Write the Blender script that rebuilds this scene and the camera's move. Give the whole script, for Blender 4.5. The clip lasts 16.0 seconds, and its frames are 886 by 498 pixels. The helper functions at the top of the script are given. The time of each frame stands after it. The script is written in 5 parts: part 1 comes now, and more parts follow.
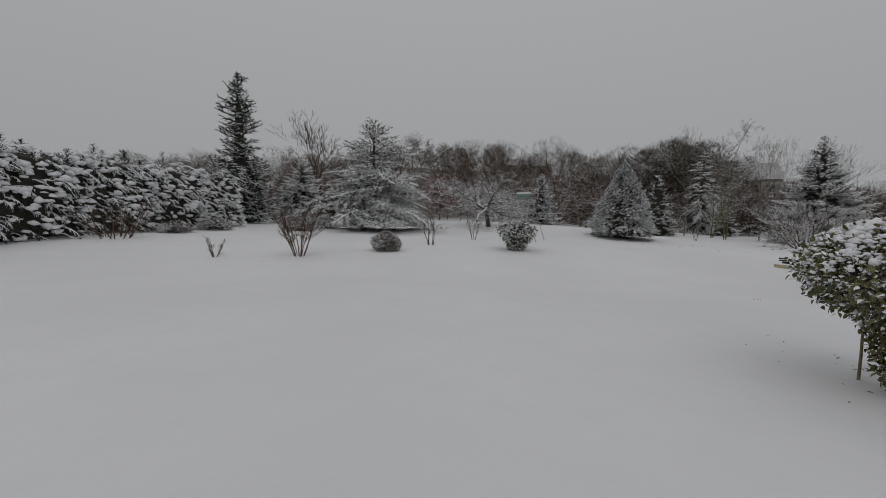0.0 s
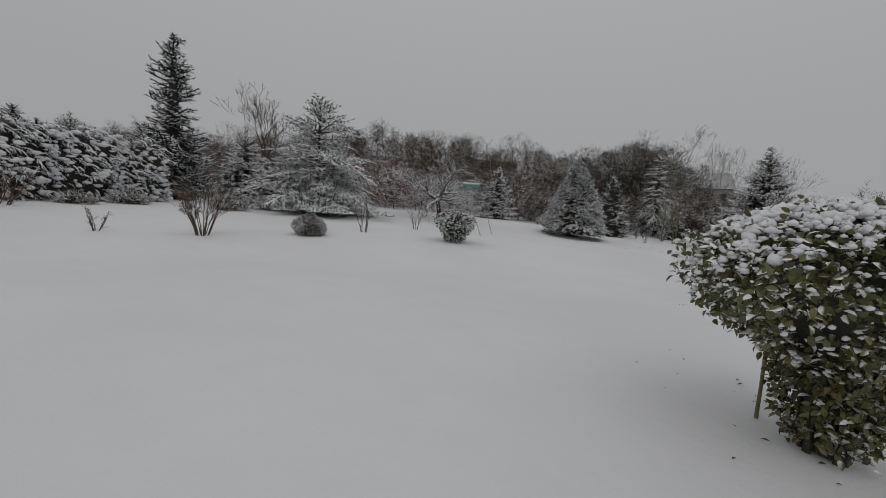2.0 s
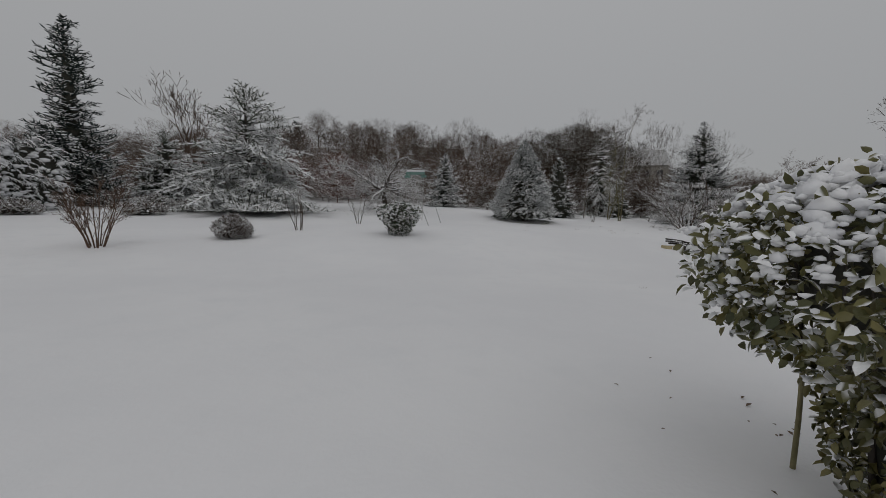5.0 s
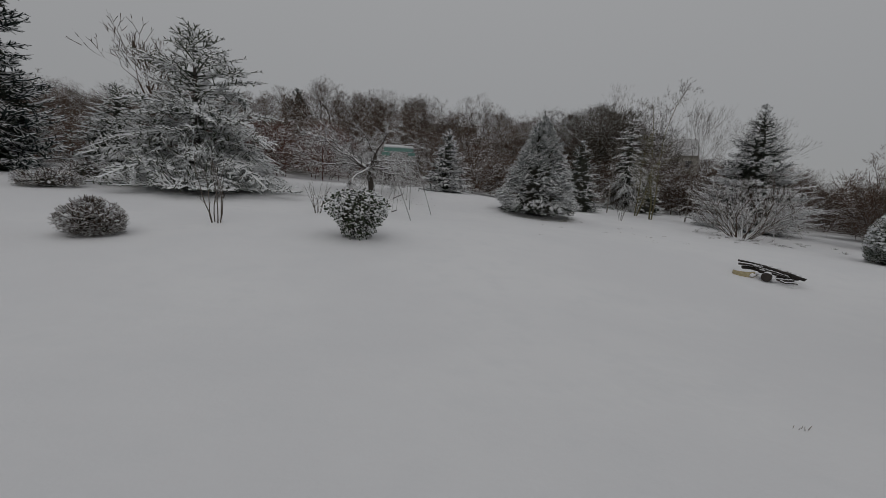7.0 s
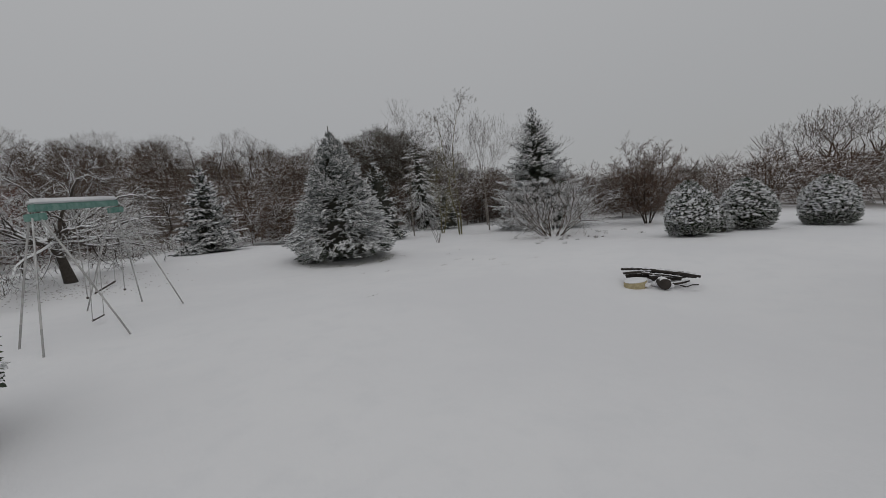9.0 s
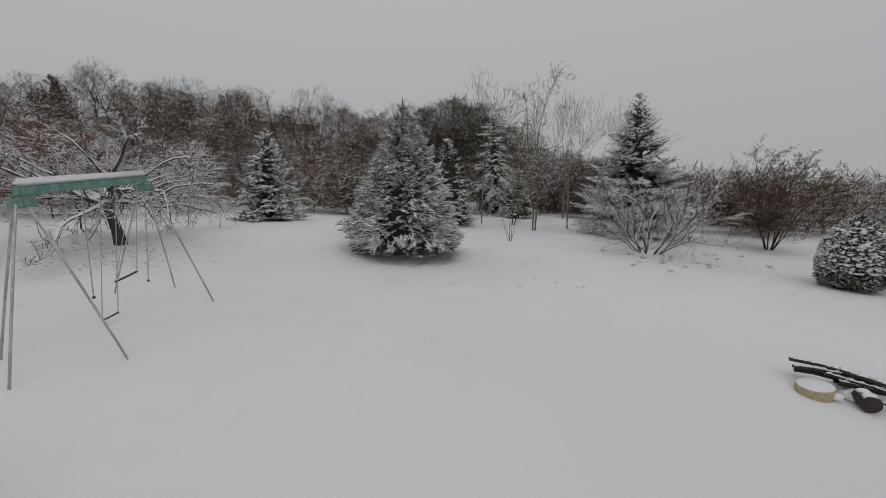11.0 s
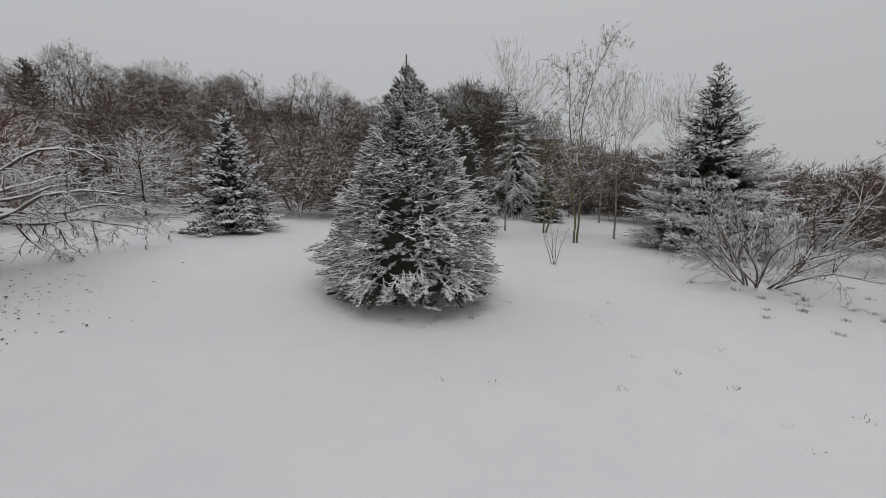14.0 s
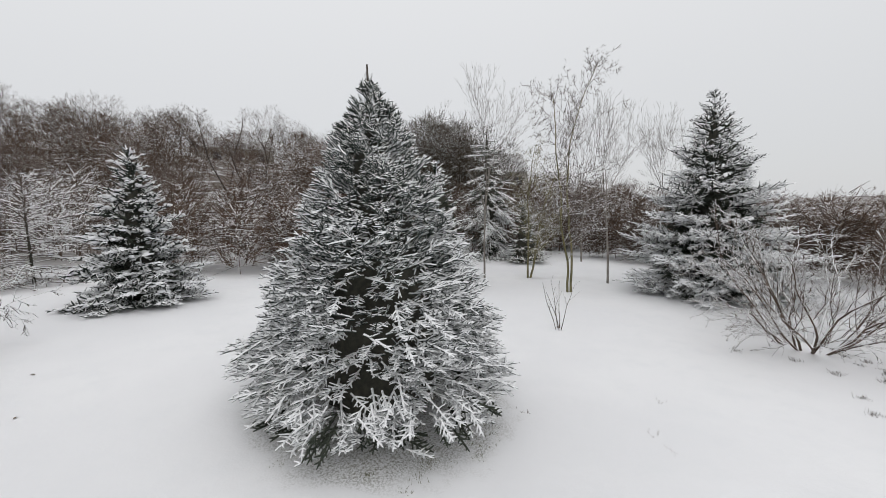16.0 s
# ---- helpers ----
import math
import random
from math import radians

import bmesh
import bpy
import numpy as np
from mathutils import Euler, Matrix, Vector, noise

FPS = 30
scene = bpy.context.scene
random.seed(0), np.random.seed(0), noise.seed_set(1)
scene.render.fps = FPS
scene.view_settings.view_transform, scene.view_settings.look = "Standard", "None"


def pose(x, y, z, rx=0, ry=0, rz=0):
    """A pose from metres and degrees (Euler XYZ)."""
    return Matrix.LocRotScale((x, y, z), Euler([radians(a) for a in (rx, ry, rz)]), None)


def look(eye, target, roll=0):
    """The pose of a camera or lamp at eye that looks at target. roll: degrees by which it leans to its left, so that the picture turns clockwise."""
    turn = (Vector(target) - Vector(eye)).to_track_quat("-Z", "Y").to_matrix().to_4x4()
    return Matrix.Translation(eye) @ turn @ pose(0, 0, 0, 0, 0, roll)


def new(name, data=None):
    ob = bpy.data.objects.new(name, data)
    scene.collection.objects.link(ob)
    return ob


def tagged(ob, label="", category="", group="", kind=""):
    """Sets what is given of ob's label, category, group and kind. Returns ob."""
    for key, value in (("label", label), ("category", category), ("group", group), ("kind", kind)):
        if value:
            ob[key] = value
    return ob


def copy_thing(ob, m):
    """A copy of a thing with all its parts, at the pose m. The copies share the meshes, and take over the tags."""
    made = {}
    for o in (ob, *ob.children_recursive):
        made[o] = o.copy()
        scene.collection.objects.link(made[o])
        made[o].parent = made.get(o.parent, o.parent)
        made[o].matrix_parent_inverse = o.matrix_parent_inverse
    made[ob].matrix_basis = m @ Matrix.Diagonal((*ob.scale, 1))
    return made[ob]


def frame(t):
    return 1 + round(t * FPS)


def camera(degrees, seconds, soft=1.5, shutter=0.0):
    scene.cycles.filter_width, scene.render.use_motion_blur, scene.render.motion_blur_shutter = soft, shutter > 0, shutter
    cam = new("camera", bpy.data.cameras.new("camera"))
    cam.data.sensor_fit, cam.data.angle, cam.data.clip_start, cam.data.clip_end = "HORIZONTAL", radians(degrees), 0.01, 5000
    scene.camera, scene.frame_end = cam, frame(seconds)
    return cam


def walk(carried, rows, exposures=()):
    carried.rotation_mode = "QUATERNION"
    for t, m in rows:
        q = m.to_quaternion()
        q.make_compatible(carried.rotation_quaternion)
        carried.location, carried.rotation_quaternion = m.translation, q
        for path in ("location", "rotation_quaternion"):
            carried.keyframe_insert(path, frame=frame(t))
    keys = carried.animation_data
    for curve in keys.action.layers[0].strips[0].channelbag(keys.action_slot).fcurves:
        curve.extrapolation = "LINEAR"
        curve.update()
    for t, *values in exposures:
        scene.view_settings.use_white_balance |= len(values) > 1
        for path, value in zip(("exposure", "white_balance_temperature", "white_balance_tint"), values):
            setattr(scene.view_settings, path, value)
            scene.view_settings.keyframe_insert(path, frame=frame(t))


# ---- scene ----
cam = camera(94.0, 16.0, soft=0.7)
# seconds, the eye, the target, and the roll in degrees
PATH = [
    (0, (-0.119, -0.117, 1.299), (0.116, 9.860, 0.665), 0.41),
    (0.5, (0.415, 0.387, 1.268), (0.912, 10.351, 0.588), 0.65),
    (1, (1.015, 0.735, 1.195), (1.767, 10.685, 0.534), 4.43),
    (1.5, (1.429, 0.895, 1.167), (2.457, 10.807, 0.325), 13.63),
    (2, (1.155, 0.866, 1.158), (2.159, 10.786, 0.380), 3.58),
    (2.5, (1.039, 0.880, 1.184), (4.340, 10.268, 0.202), -2.53),
    (3, (0.958, 0.810, 1.229), (4.059, 10.223, -0.107), -2.15),
    (3.5, (1.055, 0.826, 1.195), (2.717, 10.609, -0.049), 3.60),
    (4, (1.162, 0.942, 1.136), (3.196, 10.708, 0.433), 1.26),
    (6.5, (2.624, 4.517, 1.396), (4.617, 14.196, -0.137), -0.47),
    (7, (3.101, 5.714, 1.507), (4.978, 15.424, 0.033), 3.15),
    (7.5, (3.501, 6.987, 1.586), (5.957, 16.607, 0.399), 2.46),
    (8, (3.969, 8.277, 1.553), (7.903, 17.421, 0.604), -1.00),
    (8.5, (4.397, 9.408, 1.453), (10.147, 17.546, 0.614), -5.91),
    (9, (4.432, 10.074, 1.739), (10.630, 17.868, 0.818), -7.48),
    (9.5, (4.618, 10.471, 2.076), (10.590, 18.434, 1.113), -4.37),
    (12, (6.026, 13.276, 2.652), (10.660, 21.973, 0.951), -1.62),
    (12.5, (6.337, 13.920, 2.709), (10.918, 22.661, 1.093), -1.79),
    (13, (6.647, 14.597, 2.700), (11.401, 23.260, 1.170), -1.95),
    (13.5, (6.927, 15.385, 2.846), (11.800, 23.980, 1.304), -2.59),
    (14, (7.365, 16.063, 2.817), (12.175, 24.669, 1.145), -0.76),
    (14.5, (7.786, 16.775, 2.883), (12.552, 25.460, 1.527), -0.91),
    (15, (8.148, 17.561, 3.097), (13.116, 26.206, 2.325), 2.63),
    (15.5, (8.351, 18.132, 3.205), (13.407, 26.727, 2.453), -0.23),
    (16, (8.422, 18.480, 3.225), (14.045, 26.694, 2.279), -2.34),
]
EXPOSURES = [(0.0, -0.94), (3.0, -0.88), (3.5, -0.97), (4.0, -0.95), (7.0, -1.13), (9.0, -0.85), (12.5, -0.62), (14.5, -0.28), (15.0, -0.04), (15.5, 0.05), (16.0, 0.13)]
walk(cam, [(t, look(eye, target, roll)) for t, eye, target, roll in PATH], EXPOSURES)

# ---- sky and light: an even winter overcast ----
world = bpy.data.worlds.new("overcast")
scene.world = world
world.use_nodes = True
wn, wl = world.node_tree.nodes, world.node_tree.links
wn.clear()
w_out = wn.new("ShaderNodeOutputWorld")
w_bg = wn.new("ShaderNodeBackground")
w_bg.inputs["Strength"].default_value = 1.0
w_co = wn.new("ShaderNodeTexCoord")
w_sep = wn.new("ShaderNodeSeparateXYZ")
w_ramp = wn.new("ShaderNodeValToRGB")
w_ramp.color_ramp.elements[0].position = 0.0
w_ramp.color_ramp.elements[0].color = (0.578, 0.585, 0.598, 1)
w_ramp.color_ramp.elements[1].position = 1.0
w_ramp.color_ramp.elements[1].color = (0.845, 0.85, 0.862, 1)
w_sky = wn.new("ShaderNodeTexSky")
w_sky.sky_type = "NISHITA"
w_sky.sun_disc = False
w_sky.sun_elevation, w_sky.sun_rotation = radians(28), radians(200)
w_mix = wn.new("ShaderNodeMixRGB")
w_mix.blend_type = "ADD"
w_mix.inputs["Fac"].default_value = 0.004
wl.new(w_co.outputs["Generated"], w_sep.inputs[0])
wl.new(w_sep.outputs["Z"], w_ramp.inputs["Fac"])
wl.new(w_ramp.outputs["Color"], w_mix.inputs["Color1"])
wl.new(w_sky.outputs["Color"], w_mix.inputs["Color2"])
wl.new(w_mix.outputs["Color"], w_bg.inputs["Color"])
wl.new(w_bg.outputs[0], w_out.inputs[0])
sun = new("sun", bpy.data.lights.new("sun", "SUN"))
sun.data.energy, sun.data.angle, sun.data.color = 0.5, radians(60), (1.0, 0.98, 0.95)
sun.matrix_world = look((-4, -16, 16), (0, 0, 0))


# ---- materials ----
def nodes_of(name):
    m = bpy.data.materials.new(name)
    m.use_nodes = True
    n = m.node_tree.nodes
    return m, n, m.node_tree.links, n["Principled BSDF"]


def noise_node(n, l, scale, detail=3.0, co=None, rough=0.55):
    t = n.new("ShaderNodeTexNoise")
    t.inputs["Scale"].default_value = scale
    t.inputs["Detail"].default_value = detail
    t.inputs["Roughness"].default_value = rough
    if co is not None:
        l.new(co, t.inputs["Vector"])
    return t.outputs["Fac"]


def math_node(n, l, op, a, b, c=None):
    t = n.new("ShaderNodeMath")
    t.operation = op
    for i, v in enumerate((a, b, c)):
        if v is None:
            continue
        if isinstance(v, (int, float)):
            t.inputs[i].default_value = v
        else:
            l.new(v, t.inputs[i])
    return t.outputs[0]


def map_node(n, l, v, lo, hi, a=0.0, b=1.0, smooth=True):
    t = n.new("ShaderNodeMapRange")
    t.interpolation_type = "SMOOTHSTEP" if smooth else "LINEAR"
    l.new(v, t.inputs["Value"])
    for key, value in (("From Min", lo), ("From Max", hi), ("To Min", a), ("To Max", b)):
        t.inputs[key].default_value = value
    return t.outputs[0]


def mix_node(n, l, f, a, b):
    t = n.new("ShaderNodeMixRGB")
    for key, v in (("Fac", f), ("Color1", a), ("Color2", b)):
        if isinstance(v, (int, float)):
            t.inputs[key].default_value = v
        elif isinstance(v, tuple):
            t.inputs[key].default_value = (*v, 1)
        else:
            l.new(v, t.inputs[key])
    return t.outputs["Color"]


SNOW = (0.90, 0.905, 0.915)


def snowy(name, dark, light, lo=0.1, hi=0.6, patch=0.5, scale=9.0, rough=0.75, gloss=0.3):
    """A surface whose upward sides carry snow: dark and light are its own two tones; lo and hi: from which slope on snow lies."""
    m, n, l, b = nodes_of(name)
    geo = n.new("ShaderNodeNewGeometry")
    sep = n.new("ShaderNodeSeparateXYZ")
    l.new(geo.outputs["Normal"], sep.inputs[0])
    co = geo.outputs["Position"]
    big = noise_node(n, l, 1.3, 2.0, co)
    fine = noise_node(n, l, scale, 3.0, co)
    own = mix_node(n, l, geo.outputs["Random Per Island"], dark, light)
    own = mix_node(n, l, map_node(n, l, fine, 0.35, 0.7, 0.0, 0.5), own, tuple(0.6 * c for c in dark))
    lift = math_node(n, l, "ADD", math_node(n, l, "MULTIPLY", math_node(n, l, "SUBTRACT", fine, 0.5), patch),
                     math_node(n, l, "MULTIPLY", math_node(n, l, "SUBTRACT", big, 0.5), patch))
    fac = map_node(n, l, math_node(n, l, "ADD", sep.outputs["Z"], lift), lo, hi)
    snow = mix_node(n, l, map_node(n, l, fine, 0.3, 0.7), SNOW, tuple(0.93 * c for c in SNOW))
    l.new(mix_node(n, l, fac, own, snow), b.inputs["Base Color"])
    b.inputs["Roughness"].default_value = rough
    b.inputs["Specular IOR Level"].default_value = gloss
    bump = n.new("ShaderNodeBump")
    bump.inputs["Strength"].default_value = 0.4
    bump.inputs["Distance"].default_value = 0.01
    l.new(noise_node(n, l, 60.0, 3.0, co), bump.inputs["Height"])
    l.new(bump.outputs[0], b.inputs["Normal"])
    return m


def snow_ground():
    m, n, l, b = nodes_of("lying_snow")
    geo = n.new("ShaderNodeNewGeometry")
    co = geo.outputs["Position"]
    sep = n.new("ShaderNodeSeparateXYZ")
    l.new(co, sep.inputs[0])
    big = noise_node(n, l, 0.25, 3.0, co)
    mid = noise_node(n, l, 2.2, 4.0, co)
    fine = noise_node(n, l, 45.0, 3.0, co)
    col = mix_node(n, l, map_node(n, l, big, 0.35, 0.65), (0.79, 0.79, 0.805), (0.83, 0.83, 0.84))
    col = mix_node(n, l, map_node(n, l, mid, 0.45, 0.75, 0.0, 0.6), col, (0.78, 0.785, 0.80))
    # thin snow over grass in the ring under the large spruce
    dx = math_node(n, l, "SUBTRACT", sep.outputs["X"], RING[0])
    dy = math_node(n, l, "SUBTRACT", sep.outputs["Y"], RING[1])
    d = math_node(n, l, "SQRT", math_node(n, l, "ADD", math_node(n, l, "MULTIPLY", dx, dx), math_node(n, l, "MULTIPLY", dy, dy)), 0.0)
    edge = math_node(n, l, "ADD", d, math_node(n, l, "MULTIPLY", math_node(n, l, "SUBTRACT", mid, 0.5), 1.2))
    thin = map_node(n, l, edge, RING[2] - 0.35, RING[2] + 0.25, 0.75, 0.0)
    speck = map_node(n, l, noise_node(n, l, 38.0, 6.0, co, 0.8), 0.44, 0.60)
    grass = mix_node(n, l, mid, (0.10, 0.095, 0.05), (0.16, 0.15, 0.09))
    col = mix_node(n, l, math_node(n, l, "MULTIPLY", thin, speck), col, grass)
    # leaf litter showing through in the wood
    wood = map_node(n, l, sep.outputs["Y"], 37.0, 44.0)
    wood = math_node(n, l, "MAXIMUM", wood, map_node(n, l, sep.outputs["X"], 29.0, 36.0))
    litter = map_node(n, l, noise_node(n, l, 0.5, 6.0, co, 0.7), 0.35, 0.52)
    col = mix_node(n, l, math_node(n, l, "MULTIPLY", math_node(n, l, "MULTIPLY", wood, litter), 0.92), col, (0.10, 0.074, 0.054))
    l.new(col, b.inputs["Base Color"])
    b.inputs["Roughness"].default_value = 0.8
    b.inputs["Specular IOR Level"].default_value = 0.2
    bump = n.new("ShaderNodeBump")
    bump.inputs["Strength"].default_value = 0.35
    bump.inputs["Distance"].default_value = 0.06
    h = math_node(n, l, "ADD", mid, math_node(n, l, "MULTIPLY", fine, 0.12))
    l.new(h, bump.inputs["Height"])
    l.new(bump.outputs[0], b.inputs["Normal"])
    return m


def plain(name, dark, light, scale=20.0, rough=0.6, metal=0.0, relief=0.3):
    m, n, l, b = nodes_of(name)
    co = n.new("ShaderNodeTexCoord").outputs["Object"]
    f = noise_node(n, l, scale, 4.0, co, 0.65)
    l.new(mix_node(n, l, map_node(n, l, f, 0.3, 0.7), dark, light), b.inputs["Base Color"])
    b.inputs["Roughness"].default_value = rough
    b.inputs["Metallic"].default_value = metal
    bump = n.new("ShaderNodeBump")
    bump.inputs["Strength"].default_value = relief
    bump.inputs["Distance"].default_value = 0.01
    l.new(noise_node(n, l, scale * 3, 4.0, co), bump.inputs["Height"])
    l.new(bump.outputs[0], b.inputs["Normal"])
    return m


RING = (10.9, 23.75, 1.7)
M_GROUND = snow_ground()
M_SPRUCE = snowy("spruce_needles", (0.018, 0.026, 0.021), (0.048, 0.056, 0.044), -0.48, -0.22, 1.1, 4.5)
M_SHOOT = snowy("blue_spruce_shoots", (0.030, 0.042, 0.036), (0.075, 0.090, 0.078), -0.48, -0.06, 1.2, 11.0)
M_FIR = snowy("fir_needles", (0.014, 0.022, 0.017), (0.034, 0.042, 0.031), -0.08, 0.15, 1.6, 4.0)
M_DUSTED = snowy("snow_dusted_twigs", (0.074, 0.050, 0.037), (0.145, 0.105, 0.080), 0.05, 0.35, 1.0)
M_CEDAR = snowy("cedar_needles", (0.050, 0.066, 0.044), (0.115, 0.125, 0.082), -0.42, -0.08, 1.1)
M_TALL = snowy("tall_fir_needles", (0.016, 0.028, 0.024), (0.044, 0.060, 0.054), 0.05, 0.6, 0.9)
M_HEDGE = snowy("hedge_foliage", (0.022, 0.036, 0.026), (0.050, 0.066, 0.045), -0.1, 0.2, 1.3, 3.0)
# needles without snow, which darken the inside of crowns as shade would
M_NEEDLE = plain("unsnowed_shade_needles", (0.024, 0.032, 0.022), (0.060, 0.068, 0.048), 14.0, 0.8)
# dark tone that puts the shade among inner twigs into the colour
M_INNER = plain("inner_shade_tone", (0.030, 0.032, 0.024), (0.062, 0.058, 0.044), 14.0, 0.9)
M_BARK = snowy("bark", (0.045, 0.038, 0.032), (0.085, 0.072, 0.060), 0.45, 0.85, 0.5, 14.0)
M_TWIG = snowy("bare_twigs", (0.075, 0.060, 0.048), (0.140, 0.112, 0.090), 0.30, 0.75, 0.7)
M_WOOD = snowy("far_twigs", (0.062, 0.041, 0.029), (0.130, 0.088, 0.062), 0.75, 1.1, 0.8)
M_DARKWOOD = snowy("dark_far_twigs", (0.052, 0.042, 0.029), (0.100, 0.080, 0.056), 0.75, 1.15, 0.7)
M_PALE = snowy("frosted_far_twigs", (0.085, 0.055, 0.039), (0.165, 0.112, 0.080), 0.58, 0.95, 1.0)
M_RED = snowy("brown_twigs", (0.085, 0.050, 0.034), (0.160, 0.100, 0.066), 0.70, 1.1, 0.5)
M_RUSTLEAF = snowy("rust_brown_leaves", (0.100, 0.042, 0.030), (0.190, 0.092, 0.062), 0.45, 0.8, 0.9)
M_LICHEN = snowy("lichened_twigs", (0.150, 0.135, 0.068), (0.260, 0.232, 0.125), 0.45, 0.95, 0.7)
M_BIRCH = snowy("birch_bark", (0.16, 0.14, 0.12), (0.34, 0.31, 0.28), 0.55, 1.0, 0.6)
M_BIRCHTWIG = snowy("birch_twigs", (0.11, 0.092, 0.080), (0.20, 0.17, 0.15), 0.45, 0.95, 0.6)
M_APPLE = snowy("apple_branches", (0.055, 0.045, 0.038), (0.110, 0.090, 0.074), -0.12, 0.12, 0.7)
M_LEAF = snowy("laurel_leaves", (0.044, 0.054, 0.017), (0.195, 0.180, 0.060), 0.48, 0.72, 1.1, 7.0, 0.4, 0.5)
M_LEAFBARE = snowy("less_snowy_laurel_leaves", (0.052, 0.056, 0.018), (0.225, 0.195, 0.066), 0.68, 0.95, 1.1, 7.0, 0.4, 0.5)
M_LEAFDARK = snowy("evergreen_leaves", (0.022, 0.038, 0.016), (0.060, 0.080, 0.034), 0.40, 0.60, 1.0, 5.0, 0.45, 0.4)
M_BOX = snowy("evergreen_shrub_leaves", (0.022, 0.035, 0.018), (0.060, 0.078, 0.036), 0.0, 0.25, 1.0)
M_CAP = plain("settled_snow", (0.78, 0.785, 0.81), (0.84, 0.84, 0.85), 9.0, 0.8, 0.0, 0.5)
M_GREEN = plain("frosted_green_paint", (0.085, 0.215, 0.178), (0.200, 0.330, 0.290), 9.0, 0.5)
M_STEEL = snowy("frosted_tube", (0.34, 0.34, 0.33), (0.50, 0.49, 0.48), 0.2, 0.7, 0.9, 12.0, 0.5, 0.5)
M_RUST = plain("rusty_dark_rod", (0.05, 0.045, 0.045), (0.10, 0.08, 0.07), 30.0, 0.7)
M_CUT = plain("cut_wood", (0.36, 0.30, 0.17), (0.50, 0.43, 0.26), 18.0, 0.8)
M_LOG = snowy("log_bark", (0.030, 0.025, 0.022), (0.070, 0.058, 0.050), 0.55, 0.85, 0.7, 12.0)
M_DEAD = plain("fallen_leaf", (0.07, 0.040, 0.022), (0.14, 0.085, 0.045), 30.0, 0.8)
M_GRASS = plain("winter_grass", (0.085, 0.095, 0.035), (0.17, 0.16, 0.08), 8.0, 0.8)
M_POT = plain("dark_pot", (0.030, 0.032, 0.036), (0.055, 0.056, 0.060), 10.0, 0.5)
M_ROOF = snowy("snowy_roof", (0.10, 0.075, 0.06), (0.14, 0.10, 0.08), 0.5, 0.8, 0.3, 2.0)
M_WALL = plain("rendered_wall", (0.28, 0.26, 0.23), (0.36, 0.34, 0.30), 3.0, 0.9)


# ---- mesh helpers ----
def ease(v):
    v = np.clip(v, 0.0, 1.0)
    return v * v * (3 - 2 * v)


def ground_z(x, y):
    """The height of the snow: a lawn with a shallow hollow, and a wooded hill beyond it."""
    x, y = np.asarray(x, float), np.asarray(y, float)
    lawn = -0.0273 * np.clip(x, -60, 90) + 0.0295 * np.clip(y, -40, 60)
    rise = 0.5 * ease((y - 21) / 8) * ease((17 - x) / 8) * ease((x + 9) / 6)
    hill = 9.2 * ease((y - 38) / 42) * ease((92 - x) / 50) * (0.55 + 0.45 * ease((x + 40) / 40))
    wave = 0.05 * np.sin(0.31 * x + 0.2 * y) * np.sin(0.27 * y - 0.1 * x)
    dip = -0.17 * np.exp(-(((x - 13.0) / 5.0) ** 2 + ((y - 12.0) / 4.0) ** 2)) - 0.12 * np.exp(-(((x - 22.5) / 5.0) ** 2 + ((y - 20.0) / 5.0) ** 2))
    hollow = -0.33 * np.exp(-(((y - 10) / 4.0) ** 2))
    return lawn + rise + hill + wave + dip + hollow


def gz(x, y):
    return float(ground_z(x, y))


def mesh_of(name, verts, faces, mat, smooth=False):
    """verts: n x 3; faces: one n x k array."""
    me = bpy.data.meshes.new(name)
    verts, faces = np.asarray(verts, np.float32), np.asarray(faces, np.int32)
    nf, k = faces.shape
    me.vertices.add(len(verts))
    me.vertices.foreach_set("co", verts.ravel())
    me.loops.add(nf * k)
    me.loops.foreach_set("vertex_index", faces.ravel())
    me.polygons.add(nf)
    me.polygons.foreach_set("loop_start", np.arange(0, nf * k, k, dtype=np.int32))
    me.polygons.foreach_set("loop_total", np.full(nf, k, np.int32))
    if smooth:
        me.polygons.foreach_set("use_smooth", np.ones(nf, bool))
    me.materials.append(mat)
    me.update(calc_edges=True)
    me.validate()
    return me


def tubes(name, segs, mat, k=4, smooth=False):
    """Each segment (x0 y0 z0 x1 y1 z1 r0 r1) becomes a tapered prism with a ridge on top."""
    s = np.asarray(segs, float)
    p0, p1 = s[:, 0:3], s[:, 3:6]
    d = p1 - p0
    d /= np.linalg.norm(d, axis=1)[:, None] + 1e-9
    up = np.tile([0.0, 0.0, 1.0], (len(s), 1))
    up[np.abs(d[:, 2]) > 0.97] = (1.0, 0.0, 0.0)
    side = np.cross(d, up)
    side /= np.linalg.norm(side, axis=1)[:, None]
    top = np.cross(side, d)
    a = math.pi / 2 + np.arange(k) * 2 * math.pi / k
    ring = side[:, None] * np.cos(a)[None, :, None] + top[:, None] * np.sin(a)[None, :, None]
    v = np.concatenate([p0[:, None] + ring * s[:, 6][:, None, None], p1[:, None] + ring * s[:, 7][:, None, None]], 1)
    i = np.arange(k)
    j = (i + 1) % k
    quad = np.stack([i, j, j + k, i + k], 1)
    f = (quad[None] + (np.arange(len(s)) * 2 * k)[:, None, None]).reshape(-1, 4)
    return mesh_of(name, v.reshape(-1, 3), f, mat, smooth)


